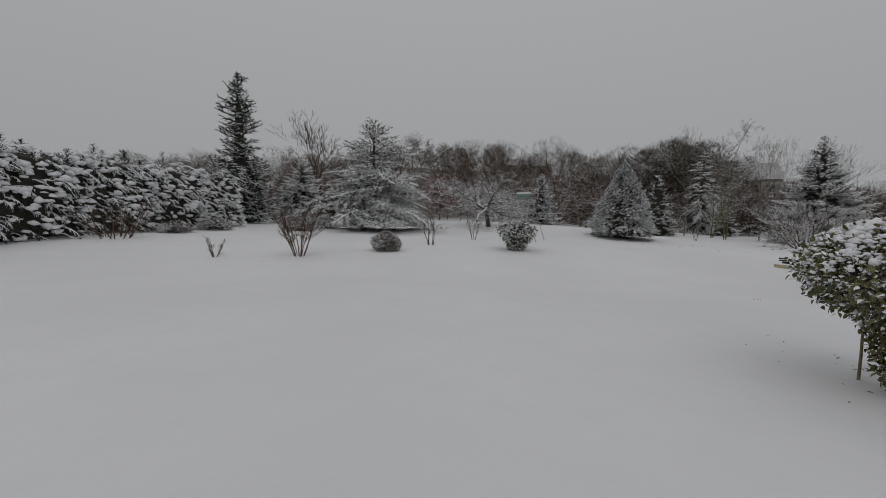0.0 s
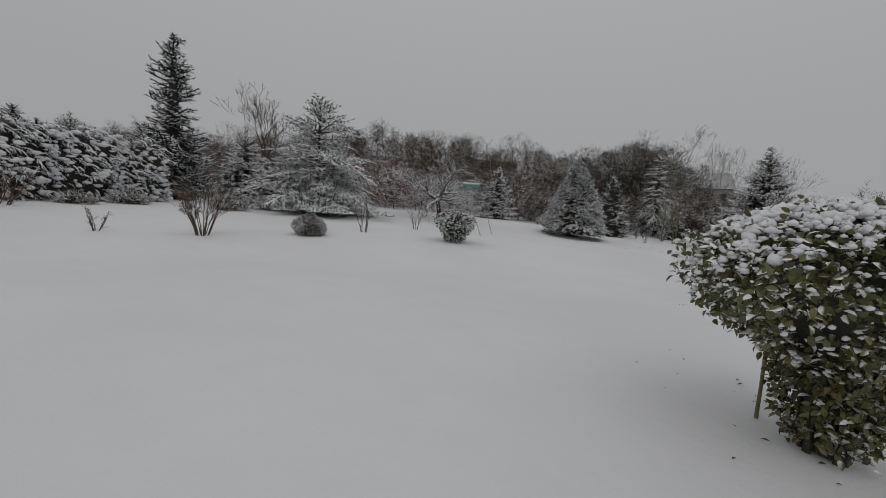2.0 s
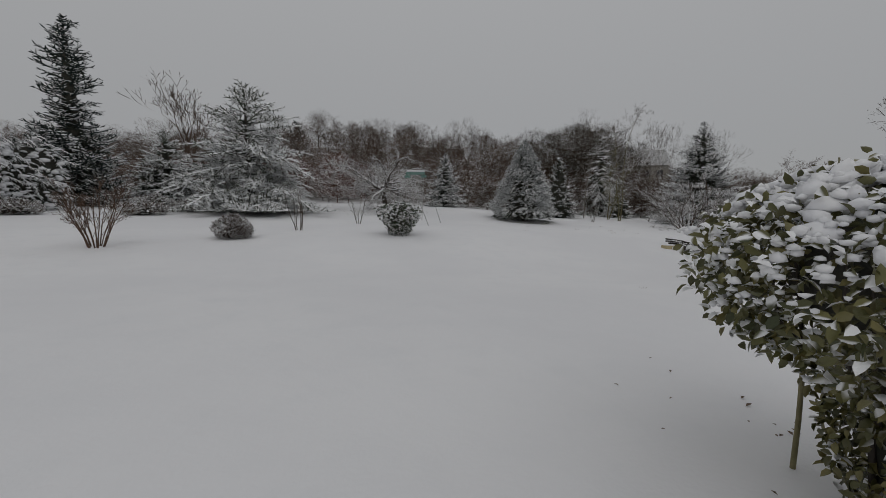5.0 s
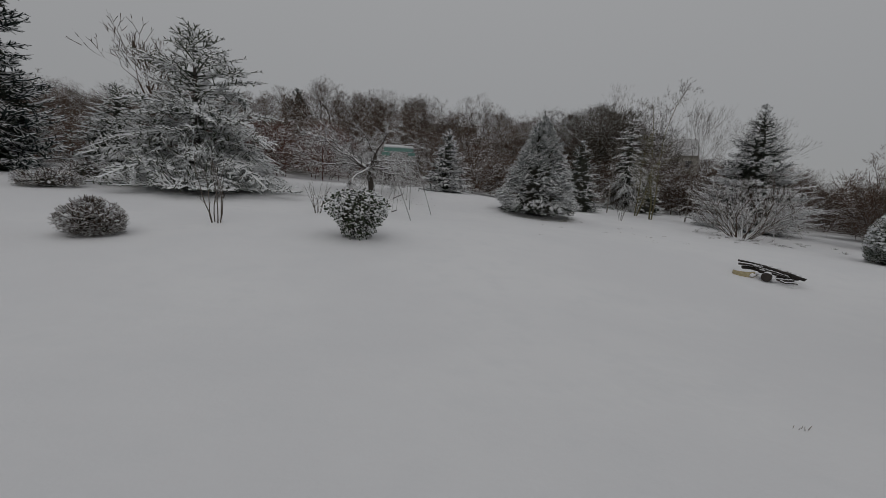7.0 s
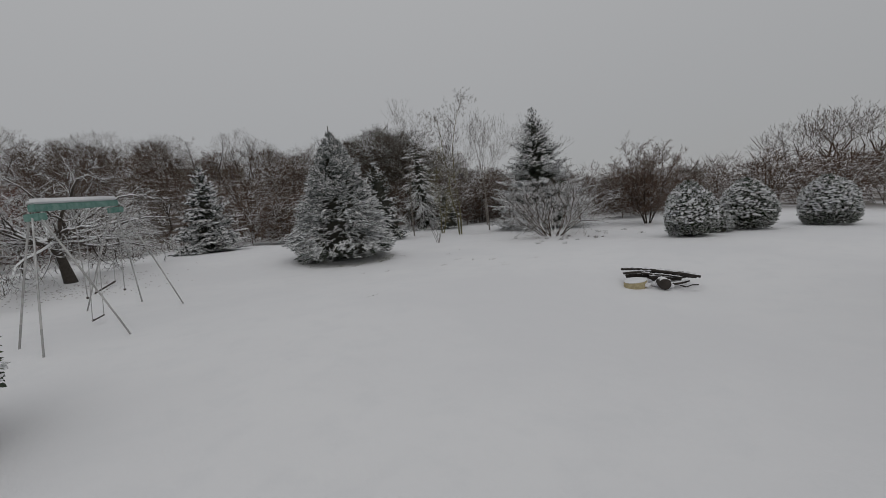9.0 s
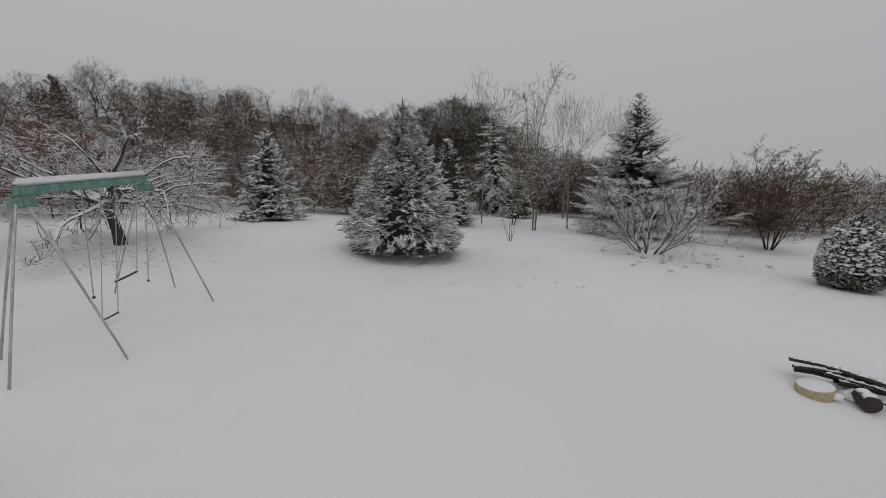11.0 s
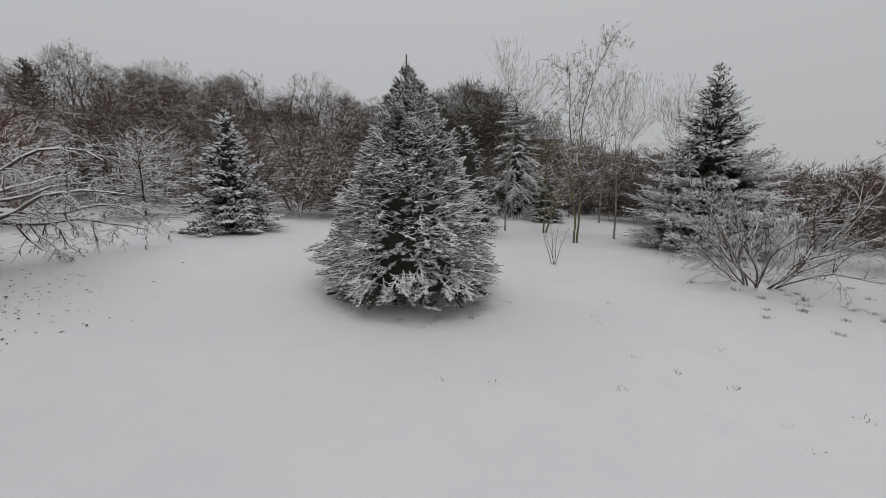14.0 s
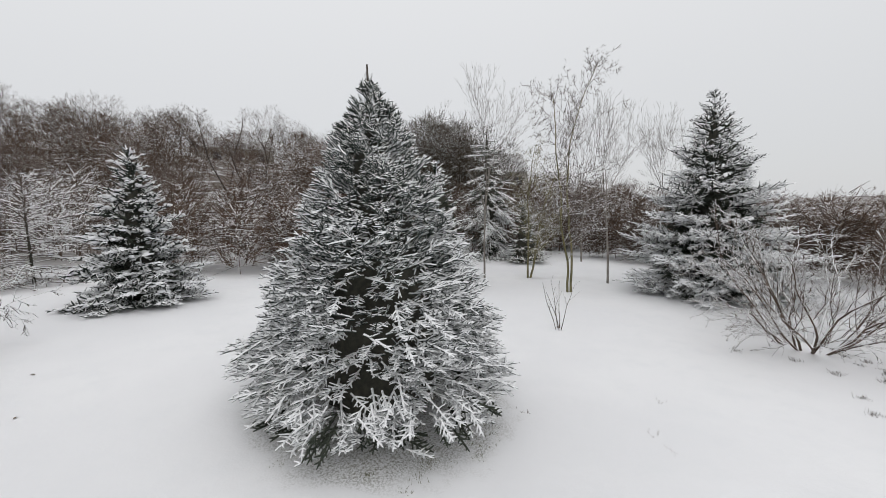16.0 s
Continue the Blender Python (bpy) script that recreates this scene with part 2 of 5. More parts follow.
def blades(name, segs, mat):
    """Fine far twigs: each segment is one narrow upright or slanting strip."""
    s = np.asarray(segs, float)
    p0, p1 = s[:, 0:3], s[:, 3:6]
    a = np.random.default_rng(len(s)).random(len(s)) * math.pi
    w = np.stack([np.cos(a), np.sin(a), 0.35 + 0 * a], 1)
    d = p1 - p0
    w = w - d * ((w * d).sum(1) / ((d * d).sum(1) + 1e-9))[:, None]
    w /= np.linalg.norm(w, axis=1)[:, None] + 1e-9
    v = np.stack([p0 - w * s[:, 6:7], p0 + w * s[:, 6:7], p1 + w * s[:, 7:8], p1 - w * s[:, 7:8]], 1)
    return mesh_of(name, v.reshape(-1, 3), np.arange(4 * len(s)).reshape(-1, 4), mat)


def ball_points():
    bm = bmesh.new()
    bmesh.ops.create_icosphere(bm, subdivisions=1, radius=1.0)
    v = np.array([q.co[:] for q in bm.verts])
    f = np.array([[q.index for q in p.verts] for p in bm.faces])
    bm.free()
    return v, f


BALL_V, BALL_F = ball_points()


def lumps(name, spots, mat, seed=1):
    """Soft heaps of settled snow: each spot is x, y, z, width, thickness."""
    s = np.asarray(spots, float)
    r = np.random.default_rng(seed)
    v = BALL_V[None] * (1 + 0.22 * r.standard_normal((len(s), len(BALL_V), 1)).clip(-1.5, 1.5))
    a = r.random(len(s)) * 6.283
    k = r.uniform(0.6, 1.0, len(s))
    x, y = v[:, :, 0] * s[:, 3:4], v[:, :, 1] * s[:, 3:4] * k[:, None]
    ca, sa = np.cos(a)[:, None], np.sin(a)[:, None]
    out = np.stack([x * ca - y * sa + s[:, 0:1], x * sa + y * ca + s[:, 1:2], v[:, :, 2] * s[:, 4:5] + s[:, 2:3]], 2)
    f = BALL_F[None] + (np.arange(len(s)) * len(BALL_V))[:, None, None]
    return mesh_of(name, out.reshape(-1, 3), f.reshape(-1, 3), mat, True)


def thing(name, x, y, label, category, group="", turn=0.0, sink=0.0, kind=""):
    ob = new(name)
    ob.empty_display_size = 0.2
    ob.matrix_world = pose(x, y, gz(x, y) - sink, 0, 0, turn)
    return tagged(ob, label, category, group, kind)


def part(name, me, parent, label="", kind=""):
    ob = new(name, me)
    ob.parent = parent
    return tagged(ob, label, "", "", kind)


def bm_mesh(name, bm, mat, smooth=False):
    me = bpy.data.meshes.new(name)
    bm.to_mesh(me)
    bm.free()
    if smooth:
        me.polygons.foreach_set("use_smooth", np.ones(len(me.polygons), bool))
    me.materials.append(mat)
    return me


def limb(points, radii):
    return [(*points[i], *points[i + 1], radii[i], radii[i + 1]) for i in range(len(points) - 1)]


def unit(x, y, z):
    n = math.sqrt(x * x + y * y + z * z) + 1e-9
    return x / n, y / n, z / n


def conifer(rng, H, R, z0=0.1, gap=0.16, nb=9, step=0.09, sub=0.065, low=-12, high=55, lift=0.25, shape=0.85, th=0.012, wild=0.12, fan=0.5, bulge=0.0, cap=9.0, tip=0.07, bare=0.55, stub=0.36):
    """Shoots of a conifer: whorls of branches, each a flat spray of side shoots, which carry shoots of their own."""
    out, inner = [], []
    z = z0
    while z < H - 0.05:
        fr = (z - z0) / (H - z0)
        L0 = R * ((1 - fr) ** shape) * (1 + bulge * math.sin(fr * 9.0)) + 0.05
        L0 = min(L0, cap) * (0.93 + 0.07 * min(1.0, fr / 0.10))
        n = max(4, int(nb * (0.45 + 0.55 * (1 - fr))))
        a0 = rng.random() * 6.28
        for k in range(n):
            az = a0 + 6.283 * k / n + rng.gauss(0, 0.2)
            L = L0 * rng.uniform(1 - 2 * wild, 1 + wild)
            el = math.radians(low + (high - low) * fr ** 1.4 + rng.gauss(0, 7))
            px, py, pz = 0.0, 0.0, z + rng.uniform(-0.5, 0.5) * gap
            s, m = 0.0, max(2, int(L / step))
            ds = L / m
            ca, sa = math.cos(az), math.sin(az)
            for i in range(m):
                el += lift * ds * (1.0 if lift > 0 or fr < 0.6 else 0.3)
                ce, se = math.cos(el), math.sin(el)
                dx, dy, dz = ca * ce, sa * ce, se
                qx, qy, qz = px + dx * ds, py + dy * ds, pz + dz * ds
                if qz < 0.05:
                    qz, el = 0.05 + 0.03 * rng.random(), 0.0
                s += ds
                t = th * (1.15 if i < m - 1 else 0.9)
                # inner shoots stay snowless and dark, to deepen the crown's shade by colour
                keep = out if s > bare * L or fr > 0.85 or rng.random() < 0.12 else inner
                keep.append((px, py, pz, qx, qy, qz, t, t * (0.9 if i < m - 1 else 0.25)))
                if s > 0.22 * L or L < 0.4:
                    for sgn in (-1, 1):
                        if rng.random() < 0.12:
                            continue
                        ll = (fan * (L - s) + tip) * rng.uniform(0.65, 1.15)
                        ang = az + sgn * rng.uniform(0.6, 1.0)
                        e2 = el * 0.7 + rng.gauss(0, 0.24) - 0.02
                        c2 = math.cos(e2)
                        ux, uy, uz = math.cos(ang) * c2, math.sin(ang) * c2, math.sin(e2)
                        ns = int(ll / sub)
                        if ns < 2:
                            keep.append((qx, qy, qz, qx + ux * ll, qy + uy * ll, max(0.02, qz + uz * ll), th, th * 0.3))
                            continue
                        keep.append((qx, qy, qz, qx + ux * ll, qy + uy * ll, max(0.02, qz + uz * ll), th * 1.05, th * 0.3))
                        for c in range(1, ns):
                            g = c / ns
                            bx, by, bz = qx + ux * ll * g, qy + uy * ll * g, qz + uz * ll * g
                            for sg in (-1, 1):
                                l3 = (stub * ll * (1 - g) + 0.75 * tip) * rng.uniform(0.65, 1.2)
                                a3 = ang + sg * rng.uniform(0.5, 0.95)
                                e3 = e2 + rng.gauss(0.12, 0.5)
                                c3 = math.cos(e3)
                                keep.append((bx, by, bz, bx + math.cos(a3) * c3 * l3, by + math.sin(a3) * c3 * l3,
                                            max(0.02, bz + math.sin(e3) * l3), th * 0.95, th * 0.3))
                px, py, pz = qx, qy, qz
        z += gap * (1.0 if fr < 0.75 else 0.8)
    for k in range(5):
        a = rng.random() * 6.28
        out.append((0, 0, H - 0.35 + 0.04 * k, 0.07 * math.cos(a), 0.07 * math.sin(a), H - 0.1 + 0.05 * k, th, th * 0.4))
    return out, inner


def conifer_tree(name, x, y, H, R, seed, mat, label, category="conifer", dense=0.42, lean=(0.0, 0.0), girth=0.028, pads=0, pad=0.08, **kw):
    rng = random.Random(seed)
    t = thing(name, x, y, label, category, sink=0.02)
    part("trunk", tubes("trunk", limb([(0, 0, 0), (lean[0] * 0.4, lean[1] * 0.4, H * 0.4), (lean[0] * 0.8, lean[1] * 0.8, H * 0.8), (lean[0], lean[1], H)], [girth * H, 0.7 * girth * H, 0.3 * girth * H, 0.012]), M_BARK, 8, True), t)
    # solid dark core standing in for dense, shaded inner twigs
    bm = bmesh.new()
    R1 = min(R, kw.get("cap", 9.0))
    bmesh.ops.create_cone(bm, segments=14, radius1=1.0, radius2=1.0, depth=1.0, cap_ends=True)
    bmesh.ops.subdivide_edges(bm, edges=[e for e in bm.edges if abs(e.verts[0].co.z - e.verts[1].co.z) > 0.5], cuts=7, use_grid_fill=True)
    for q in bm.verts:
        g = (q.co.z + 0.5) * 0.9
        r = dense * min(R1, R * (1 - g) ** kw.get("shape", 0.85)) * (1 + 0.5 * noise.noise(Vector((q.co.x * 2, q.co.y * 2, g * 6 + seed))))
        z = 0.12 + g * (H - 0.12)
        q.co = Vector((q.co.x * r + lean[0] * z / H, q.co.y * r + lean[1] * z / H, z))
    part("inner_growth", bm_mesh("inner_growth", bm, M_INNER), t, "solid dark core toned like the shade among inner branches")
    sx, sy = lean[0] / H, lean[1] / H
    outer, inner = [[(q[0] + sx * q[2], q[1] + sy * q[2], q[2], q[3] + sx * q[5], q[4] + sy * q[5], q[5], q[6], q[7]) for q in lot] for lot in conifer(rng, H, R, **kw)]
    part("crown", tubes("crown", [q for q in outer if q[5] > 0.04], mat, 3), t)
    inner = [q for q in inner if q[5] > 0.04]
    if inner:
        part("sheltered_growth", tubes("sheltered_growth", inner, M_NEEDLE, 3), t, "snowless inner shoots kept dark for the shade inside the crown", kind="stuff")
    if pads:
        flat = [q for q in outer if q[5] > 0.1 and abs(q[5] - q[2]) < 0.6 * math.hypot(q[3] - q[0], q[4] - q[1])]
        spots = []
        for q in rng.sample(flat, min(pads, len(flat))):
            f, w = rng.uniform(0.2, 0.9), pad * rng.uniform(0.5, 1.35)
            spots.append((q[0] + (q[3] - q[0]) * f, q[1] + (q[4] - q[1]) * f, q[2] + (q[5] - q[2]) * f + 0.8 * q[6], w, w * rng.uniform(0.3, 0.5)))
        part("snow_pad", lumps("snow_pad", spots, M_CAP, seed), t, "pads of snow lying on the boughs", kind="stuff")
    return t


def shell_spruce(name, x, y, H, R, seed, mat, label, n=1700, lean=(0.0, 0.0), th=0.0145):
    """A dense spruce: branch ends all over a cone, each a flat spray of short stiff shoots."""
    rng = random.Random(seed)
    t = thing(name, x, y, label, "conifer", sink=0.02)
    part("trunk", tubes("trunk", limb([(0, 0, 0), (0.5 * lean[0], 0.5 * lean[1], H * 0.5), (lean[0], lean[1], H)], [0.10, 0.06, 0.012]), M_BARK, 8, True), t)

    def wide(g):
        return R * (1 - g) ** 0.74 * min(1.0, 0.80 + 2.2 * g)

    def lump(a, g):
        return noise.noise(Vector((2.4 * math.cos(a), 2.4 * math.sin(a), 8.0 * g + seed)))

    # dark hull: the shade deep in the crown, put into its colour
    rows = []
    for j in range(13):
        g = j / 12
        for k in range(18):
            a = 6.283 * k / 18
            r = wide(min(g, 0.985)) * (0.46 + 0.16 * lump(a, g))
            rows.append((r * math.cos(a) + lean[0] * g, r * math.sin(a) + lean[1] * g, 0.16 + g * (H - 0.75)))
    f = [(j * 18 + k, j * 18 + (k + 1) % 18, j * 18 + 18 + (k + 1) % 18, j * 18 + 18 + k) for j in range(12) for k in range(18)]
    part("inner_growth", mesh_of("inner_growth", rows, f, M_INNER), t, "solid dark core toned like the shade among inner branches")
    out, under = [], []
    for i in range(n):
        g = 1 - rng.random() ** 0.62
        a = rng.random() * 6.283
        q = lump(a, g)
        if q < -0.12 and rng.random() < 0.65:
            continue
        reach = wide(g) * (0.90 + 0.30 * q + rng.uniform(-0.18, 0.10)) + 0.04
        el = math.radians(-16 + 58 * g + rng.gauss(0, 14))
        az = a + rng.gauss(0, 0.38)
        L = min(0.40, 0.18 + 0.32 * wide(g) / R) * rng.uniform(0.75, 1.2)
        dx, dy, dz = math.cos(az) * math.cos(el), math.sin(az) * math.cos(el), math.sin(el)
        z = 0.10 + g * (H - 0.30) + rng.uniform(-0.05, 0.05)
        ex, ey, ez = reach * math.cos(a) + lean[0] * g, reach * math.sin(a) + lean[1] * g, max(0.09, z)
        bx, by, bz = ex - dx * L, ey - dy * L, max(0.07, ez - dz * L)
        # part of the lowest shoots goes snowless and dark, like shade underneath
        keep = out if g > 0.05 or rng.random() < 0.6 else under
        m = 5
        for k in range(m):
            f0, f1 = k / m, (k + 1) / m
            p = (bx + (ex - bx) * f0, by + (ey - by) * f0, bz + (ez - bz) * f0)
            e = (bx + (ex - bx) * f1, by + (ey - by) * f1, bz + (ez - bz) * f1 + 0.01 * rng.uniform(-1, 1))
            keep.append((*p, *e, th, th * (0.95 if k < m - 1 else 0.45)))
            if k == 0:
                continue
            for sg in (-1, 1):
                if rng.random() < 0.10:
                    continue
                l = (0.140 - 0.018 * k) * rng.uniform(0.7, 1.25)
                b = az + sg * rng.uniform(0.65, 1.05)
                e2 = el * 0.6 + rng.gauss(0.10, 0.30)
                c = math.cos(e2)
                keep.append((*p, p[0] + math.cos(b) * c * l, p[1] + math.sin(b) * c * l, max(0.05, p[2] + math.sin(e2) * l), th, th * 0.45))
                if k < 3 and rng.random() < 0.6:
                    mx, my, mz = p[0] + math.cos(b) * c * l * 0.5, p[1] + math.sin(b) * c * l * 0.5, p[2] + math.sin(e2) * l * 0.5
                    b2, l2 = b - sg * rng.uniform(0.6, 1.0), l * 0.6
                    keep.append((mx, my, mz, mx + math.cos(b2) * c * l2, my + math.sin(b2) * c * l2, max(0.05, mz + math.sin(e2 + 0.1) * l2), th * 0.95, th * 0.45))
    for k in range(16):
        a, h = rng.random() * 6.283, H - rng.uniform(0.02, 0.45)
        w = 0.035 + 0.20 * (H - h)
        out.append((lean[0] + 0.3 * w * math.cos(a), lean[1] + 0.3 * w * math.sin(a), h - 0.16, lean[0] + w * math.cos(a), lean[1] + w * math.sin(a), h, th * 0.95, th * 0.6))
    part("crown", tubes("crown", out, mat, 4), t)
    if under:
        part("sheltered_growth", tubes("sheltered_growth", under, M_NEEDLE, 3), t, "snowless low shoots kept dark for the shade at the foot", kind="stuff")
    return t


def grow(out, rng, p, d, L, r, lev, c):
    """A bare limb with its twigs; c: levels, kids, angle, ratio, wobble, up (by level), step, start, thin, decay."""
    n = max(3, int(L / (c["step"] * 0.75 ** lev)))
    ds = L / n
    x, y, z = p
    dx, dy, dz = d
    up = c["up"][min(lev, len(c["up"]) - 1)]
    w = c["wobble"]
    kids = c["kids"][min(lev, len(c["kids"]) - 1)]
    want = kids / (n * (1 - c["start"]) + 0.01)
    r0 = r
    for i in range(n):
        dx, dy, dz = unit(dx + rng.gauss(0, w), dy + rng.gauss(0, w), dz + rng.gauss(0, w) + up * ds)
        nx, ny, nz = x + dx * ds, y + dy * ds, z + dz * ds
        if nz < 0.03:
            nz, dz = 0.03, abs(dz) * 0.2
        r1 = max(c["thin"] * 0.35, r0 * (1 - 0.8 * (i + 1) / n))
        out[min(lev, len(out) - 1)].append((x, y, z, nx, ny, nz, r, r1))
        g = (i + 1) / n
        if lev < c["levels"] and g >= c["start"]:
            m = int(want) + (rng.random() < want - int(want))
            for _ in range(m):
                f = rng.random()
                a, b = c["angle"] * (1.0 if lev else c["fork"]) * rng.uniform(0.6, 1.3), rng.random() * 6.283
                s1 = unit(dy + 0.01, -dx, 0.02)
                s2 = (dy * s1[2] - dz * s1[1], dz * s1[0] - dx * s1[2], dx * s1[1] - dy * s1[0])
                ca, sa, cb, sb = math.cos(a), math.sin(a), math.cos(b), math.sin(b)
                nd = unit(*(ca * q + sa * (cb * u + sb * v) for q, u, v in zip((dx, dy, dz), s1, s2)))
                grow(out, rng, (x + (nx - x) * f, y + (ny - y) * f, z + (nz - z) * f), nd,
                     L * (c["ratio"] if isinstance(c["ratio"], float) else c["ratio"][min(lev, len(c["ratio"]) - 1)]) * rng.uniform(0.6, 1.2) * (1.2 - 0.75 * g), max(c["thin"], r1 * c["decay"]), lev + 1, c)
        x, y, z, r = nx, ny, nz, r1


def cfg(levels=3, kids=(7, 6, 5), angle=0.75, ratio=0.5, wobble=0.10, up=(0.02, 0.25, 0.3), step=0.35, start=0.3, thin=0.006, decay=0.55, fork=1.0):
    return dict(levels=levels, kids=kids, angle=angle, ratio=ratio, wobble=wobble, up=up, step=step, start=start, thin=thin, decay=decay, fork=fork)


def bare_tree(name, x, y, H, seed, mat, label, stems=1, spread=0.1, r=0.0, category="tree", lean=(0, 0), split=1, bark=None, base=0.05, fine=False, **kw):
    """A leafless tree or shrub: parts trunk (or one stem each) and crown."""
    rng = random.Random(seed)
    t = thing(name, x, y, label, category, sink=0.03)
    c = cfg(**kw)
    crown, trunks = [], []
    for k in range(stems):
        out = [[] for _ in range(6)]
        a = 6.283 * k / stems + rng.gauss(0, 0.3)
        s = spread * rng.uniform(0.6, 1.2) if stems > 1 else 0.0
        d = unit(math.cos(a) * s + lean[0], math.sin(a) * s + lean[1], 1.0)
        grow(out, rng, (base * math.cos(a) * (stems > 1), base * math.sin(a) * (stems > 1), 0.0), d, H * rng.uniform(0.82, 1.05) if stems > 1 else H, r or 0.016 * H, 0, c)
        wood = [q for lv in out[:split] for q in lv]
        crown += [q for lv in out[split:] for q in lv]
        if fine and stems > 1:
            trunks += wood
            continue
        part("trunk" if stems == 1 else "stem", tubes("trunk", wood, bark or mat, 6 if stems == 1 else 4, stems == 1), t)
    if trunks:
        part("stem", tubes("stem", trunks, bark or mat, 3), t, kind="stuff")
    if fine:
        part("crown", blades("crown", crown, mat), t, kind="stuff")
    elif crown:
        part("crown", tubes("crown", crown, mat, 3 if len(crown) > 2500 else 4), t)
    return t


def forked_tree(name, x, y, H, seed, mat, label, levels=8, low=0.22, open_=0.5, r=0.1, thin=0.006, bark=None, keep=0.82):
    """A leafless round-crowned tree that forks again and again; low: the trunk's share below the first fork; open_: how wide it forks."""
    rng = random.Random(seed)
    t = thing(name, x, y, label, "tree", sink=0.05)
    wood, twigs = [], []

    def branch(p, d, L, w, lev):
        out = wood if lev < 3 else twigs
        w1 = max(thin, w * 0.72)
        for k in range(2):
            d = unit(d[0] + rng.gauss(0, 0.09), d[1] + rng.gauss(0, 0.09), d[2] + rng.gauss(0, 0.06) + (0.05 if lev > 1 else 0.0))
            q = tuple(a + b * L * 0.5 for a, b in zip(p, d))
            e = w + (w1 - w) * (k + 1) / 2
            out.append((*p, *q, w + (w1 - w) * k / 2, e))
            p = q
            if lev < levels and k == 0 and lev > 1 and rng.random() < 0.55:
                fork(p, d, L, w1 * 0.6, lev + 2, rng.random() * 6.283, 1.5, 0.6)
        if lev < levels:
            b = rng.random() * 6.283
            n = 3 if lev < 2 and rng.random() < 0.8 else 2
            for k in range(n):
                fork(p, d, L, w1 * 0.85, lev + 1, b + 6.283 * k / n + rng.gauss(0, 0.3), rng.uniform(0.6, 1.25), rng.uniform(keep - 0.12, keep + 0.08))

    def fork(p, d, L, w, lev, b, wide, share):
        if lev > levels:
            return
        a = open_ * wide
        s1 = unit(d[1] + 0.01, -d[0], 0.02)
        s2 = (d[1] * s1[2] - d[2] * s1[1], d[2] * s1[0] - d[0] * s1[2], d[0] * s1[1] - d[1] * s1[0])
        nd = unit(*(math.cos(a) * q + math.sin(a) * (math.cos(b) * u + math.sin(b) * v) for q, u, v in zip(d, s1, s2)))
        branch(p, nd, L * share, max(thin, w), lev)

    first = 1.0
    branch((0.0, 0.0, 0.0), (0.0, 0.0, 1.0), first, 0.1, 0)
    top = max(q[5] for q in wood + twigs)
    crown = (1 - low) * H / (top - first)

    def fit(q):
        """Stretch the trunk and the crown to the height that the tree has."""
        f = lambda z: z * low * H / first if z < first else low * H + (z - first) * crown
        return (q[0] * crown, q[1] * crown, f(q[2]), q[3] * crown, q[4] * crown, f(q[5]), max(thin, q[6] * r * 10), max(thin * 0.6, q[7] * r * 10))

    part("trunk", tubes("trunk", [fit(q) for q in wood], bark or mat, 5), t)
    part("crown", blades("crown", [(*fit(q)[:6], max(thin * 0.6, q[6] * r * 6), max(thin * 0.4, q[7] * r * 6)) for q in twigs], mat), t, kind="stuff")
    return t


# ---- the ground ----
def axis(lo, hi, fine, a, b):
    far = lambda s, e: np.unique(np.r_[np.linspace(0, 1, 26) ** 2]) * (e - s) + s
    return np.unique(np.r_[far(a, lo)[1:], np.arange(a, b, fine), far(b, hi)])


gx, gy = axis(-700, 700, 0.6, -26, 60), axis(-500, 900, 0.6, -8, 90)
GX, GY = np.meshgrid(gx, gy)
GZ = ground_z(GX, GY)
nx, ny = len(gx), len(gy)
ii, jj = np.meshgrid(np.arange(nx - 1), np.arange(ny - 1))
q0 = (jj * nx + ii).ravel()
ground = new("ground", mesh_of("ground", np.c_[GX.ravel(), GY.ravel(), GZ.ravel()], np.c_[q0, q0 + 1, q0 + 1 + nx, q0 + nx], M_GROUND, True))
tagged(ground, "smooth unbroken snow over lawn and hillside", "snow", kind="structure")

# ---- conifers of the garden ----
shell_spruce("spruce", 10.95, 23.9, 4.6, 2.1, 11, M_SHOOT, "broad dense blue spruce dusted with snow on the lawn", 3600, (-0.2, -0.5))
conifer_tree("fir", 7.95, 31.1, 3.75, 1.62, 12, M_FIR, "small dark fir with snow lying on its tiers", dense=0.24, lean=(0.03, -0.2),
             gap=0.21, nb=12, step=0.12, sub=0.09, shape=0.9, th=0.030, low=-16, high=50, lift=0.1, fan=0.45, tip=0.12, bare=0.3, pads=900, pad=0.075)
conifer_tree("spruce", 23.5, 24.7, 6.6, 3.4, 13, M_SPRUCE, "tall pointed spruce with snowy level branches", dense=0.16,
             gap=0.25, nb=14, step=0.14, sub=0.10, shape=0.92, th=0.025, low=-12, high=34, lift=0.12, fan=0.45, cap=3.0, tip=0.11, bare=0.4, stub=0.26, pads=1100, pad=0.075)
conifer_tree("spruce", 16.8, 31.0, 4.5, 1.7, 14, M_FIR, "dark narrow fir standing behind the broad spruce", dense=0.45,
             gap=0.24, nb=10, step=0.17, sub=0.14, shape=0.8, th=0.032, low=-18, high=40, tip=0.15)
conifer_tree("spruce", 23.6, 36.0, 7.2, 2.6, 15, M_CEDAR, "loose weeping conifer with snow on hanging branches", dense=0.12,
             gap=0.30, nb=9, step=0.2, sub=0.16, shape=0.75, th=0.03, low=-46, high=20, lift=-0.1, wild=0.25, tip=0.18, bare=0.3)
conifer_tree("cedar", -3.6, 24.3, 6.1, 4.4, 16, M_CEDAR, "wide layered cedar bowed under snow", dense=0.03,
             gap=0.34, nb=11, step=0.2, sub=0.15, shape=0.66, th=0.034, low=2, high=26, lift=-0.13, wild=0.28, fan=0.42, cap=4.2, tip=0.18, bare=0.2, pads=1500, pad=0.08)
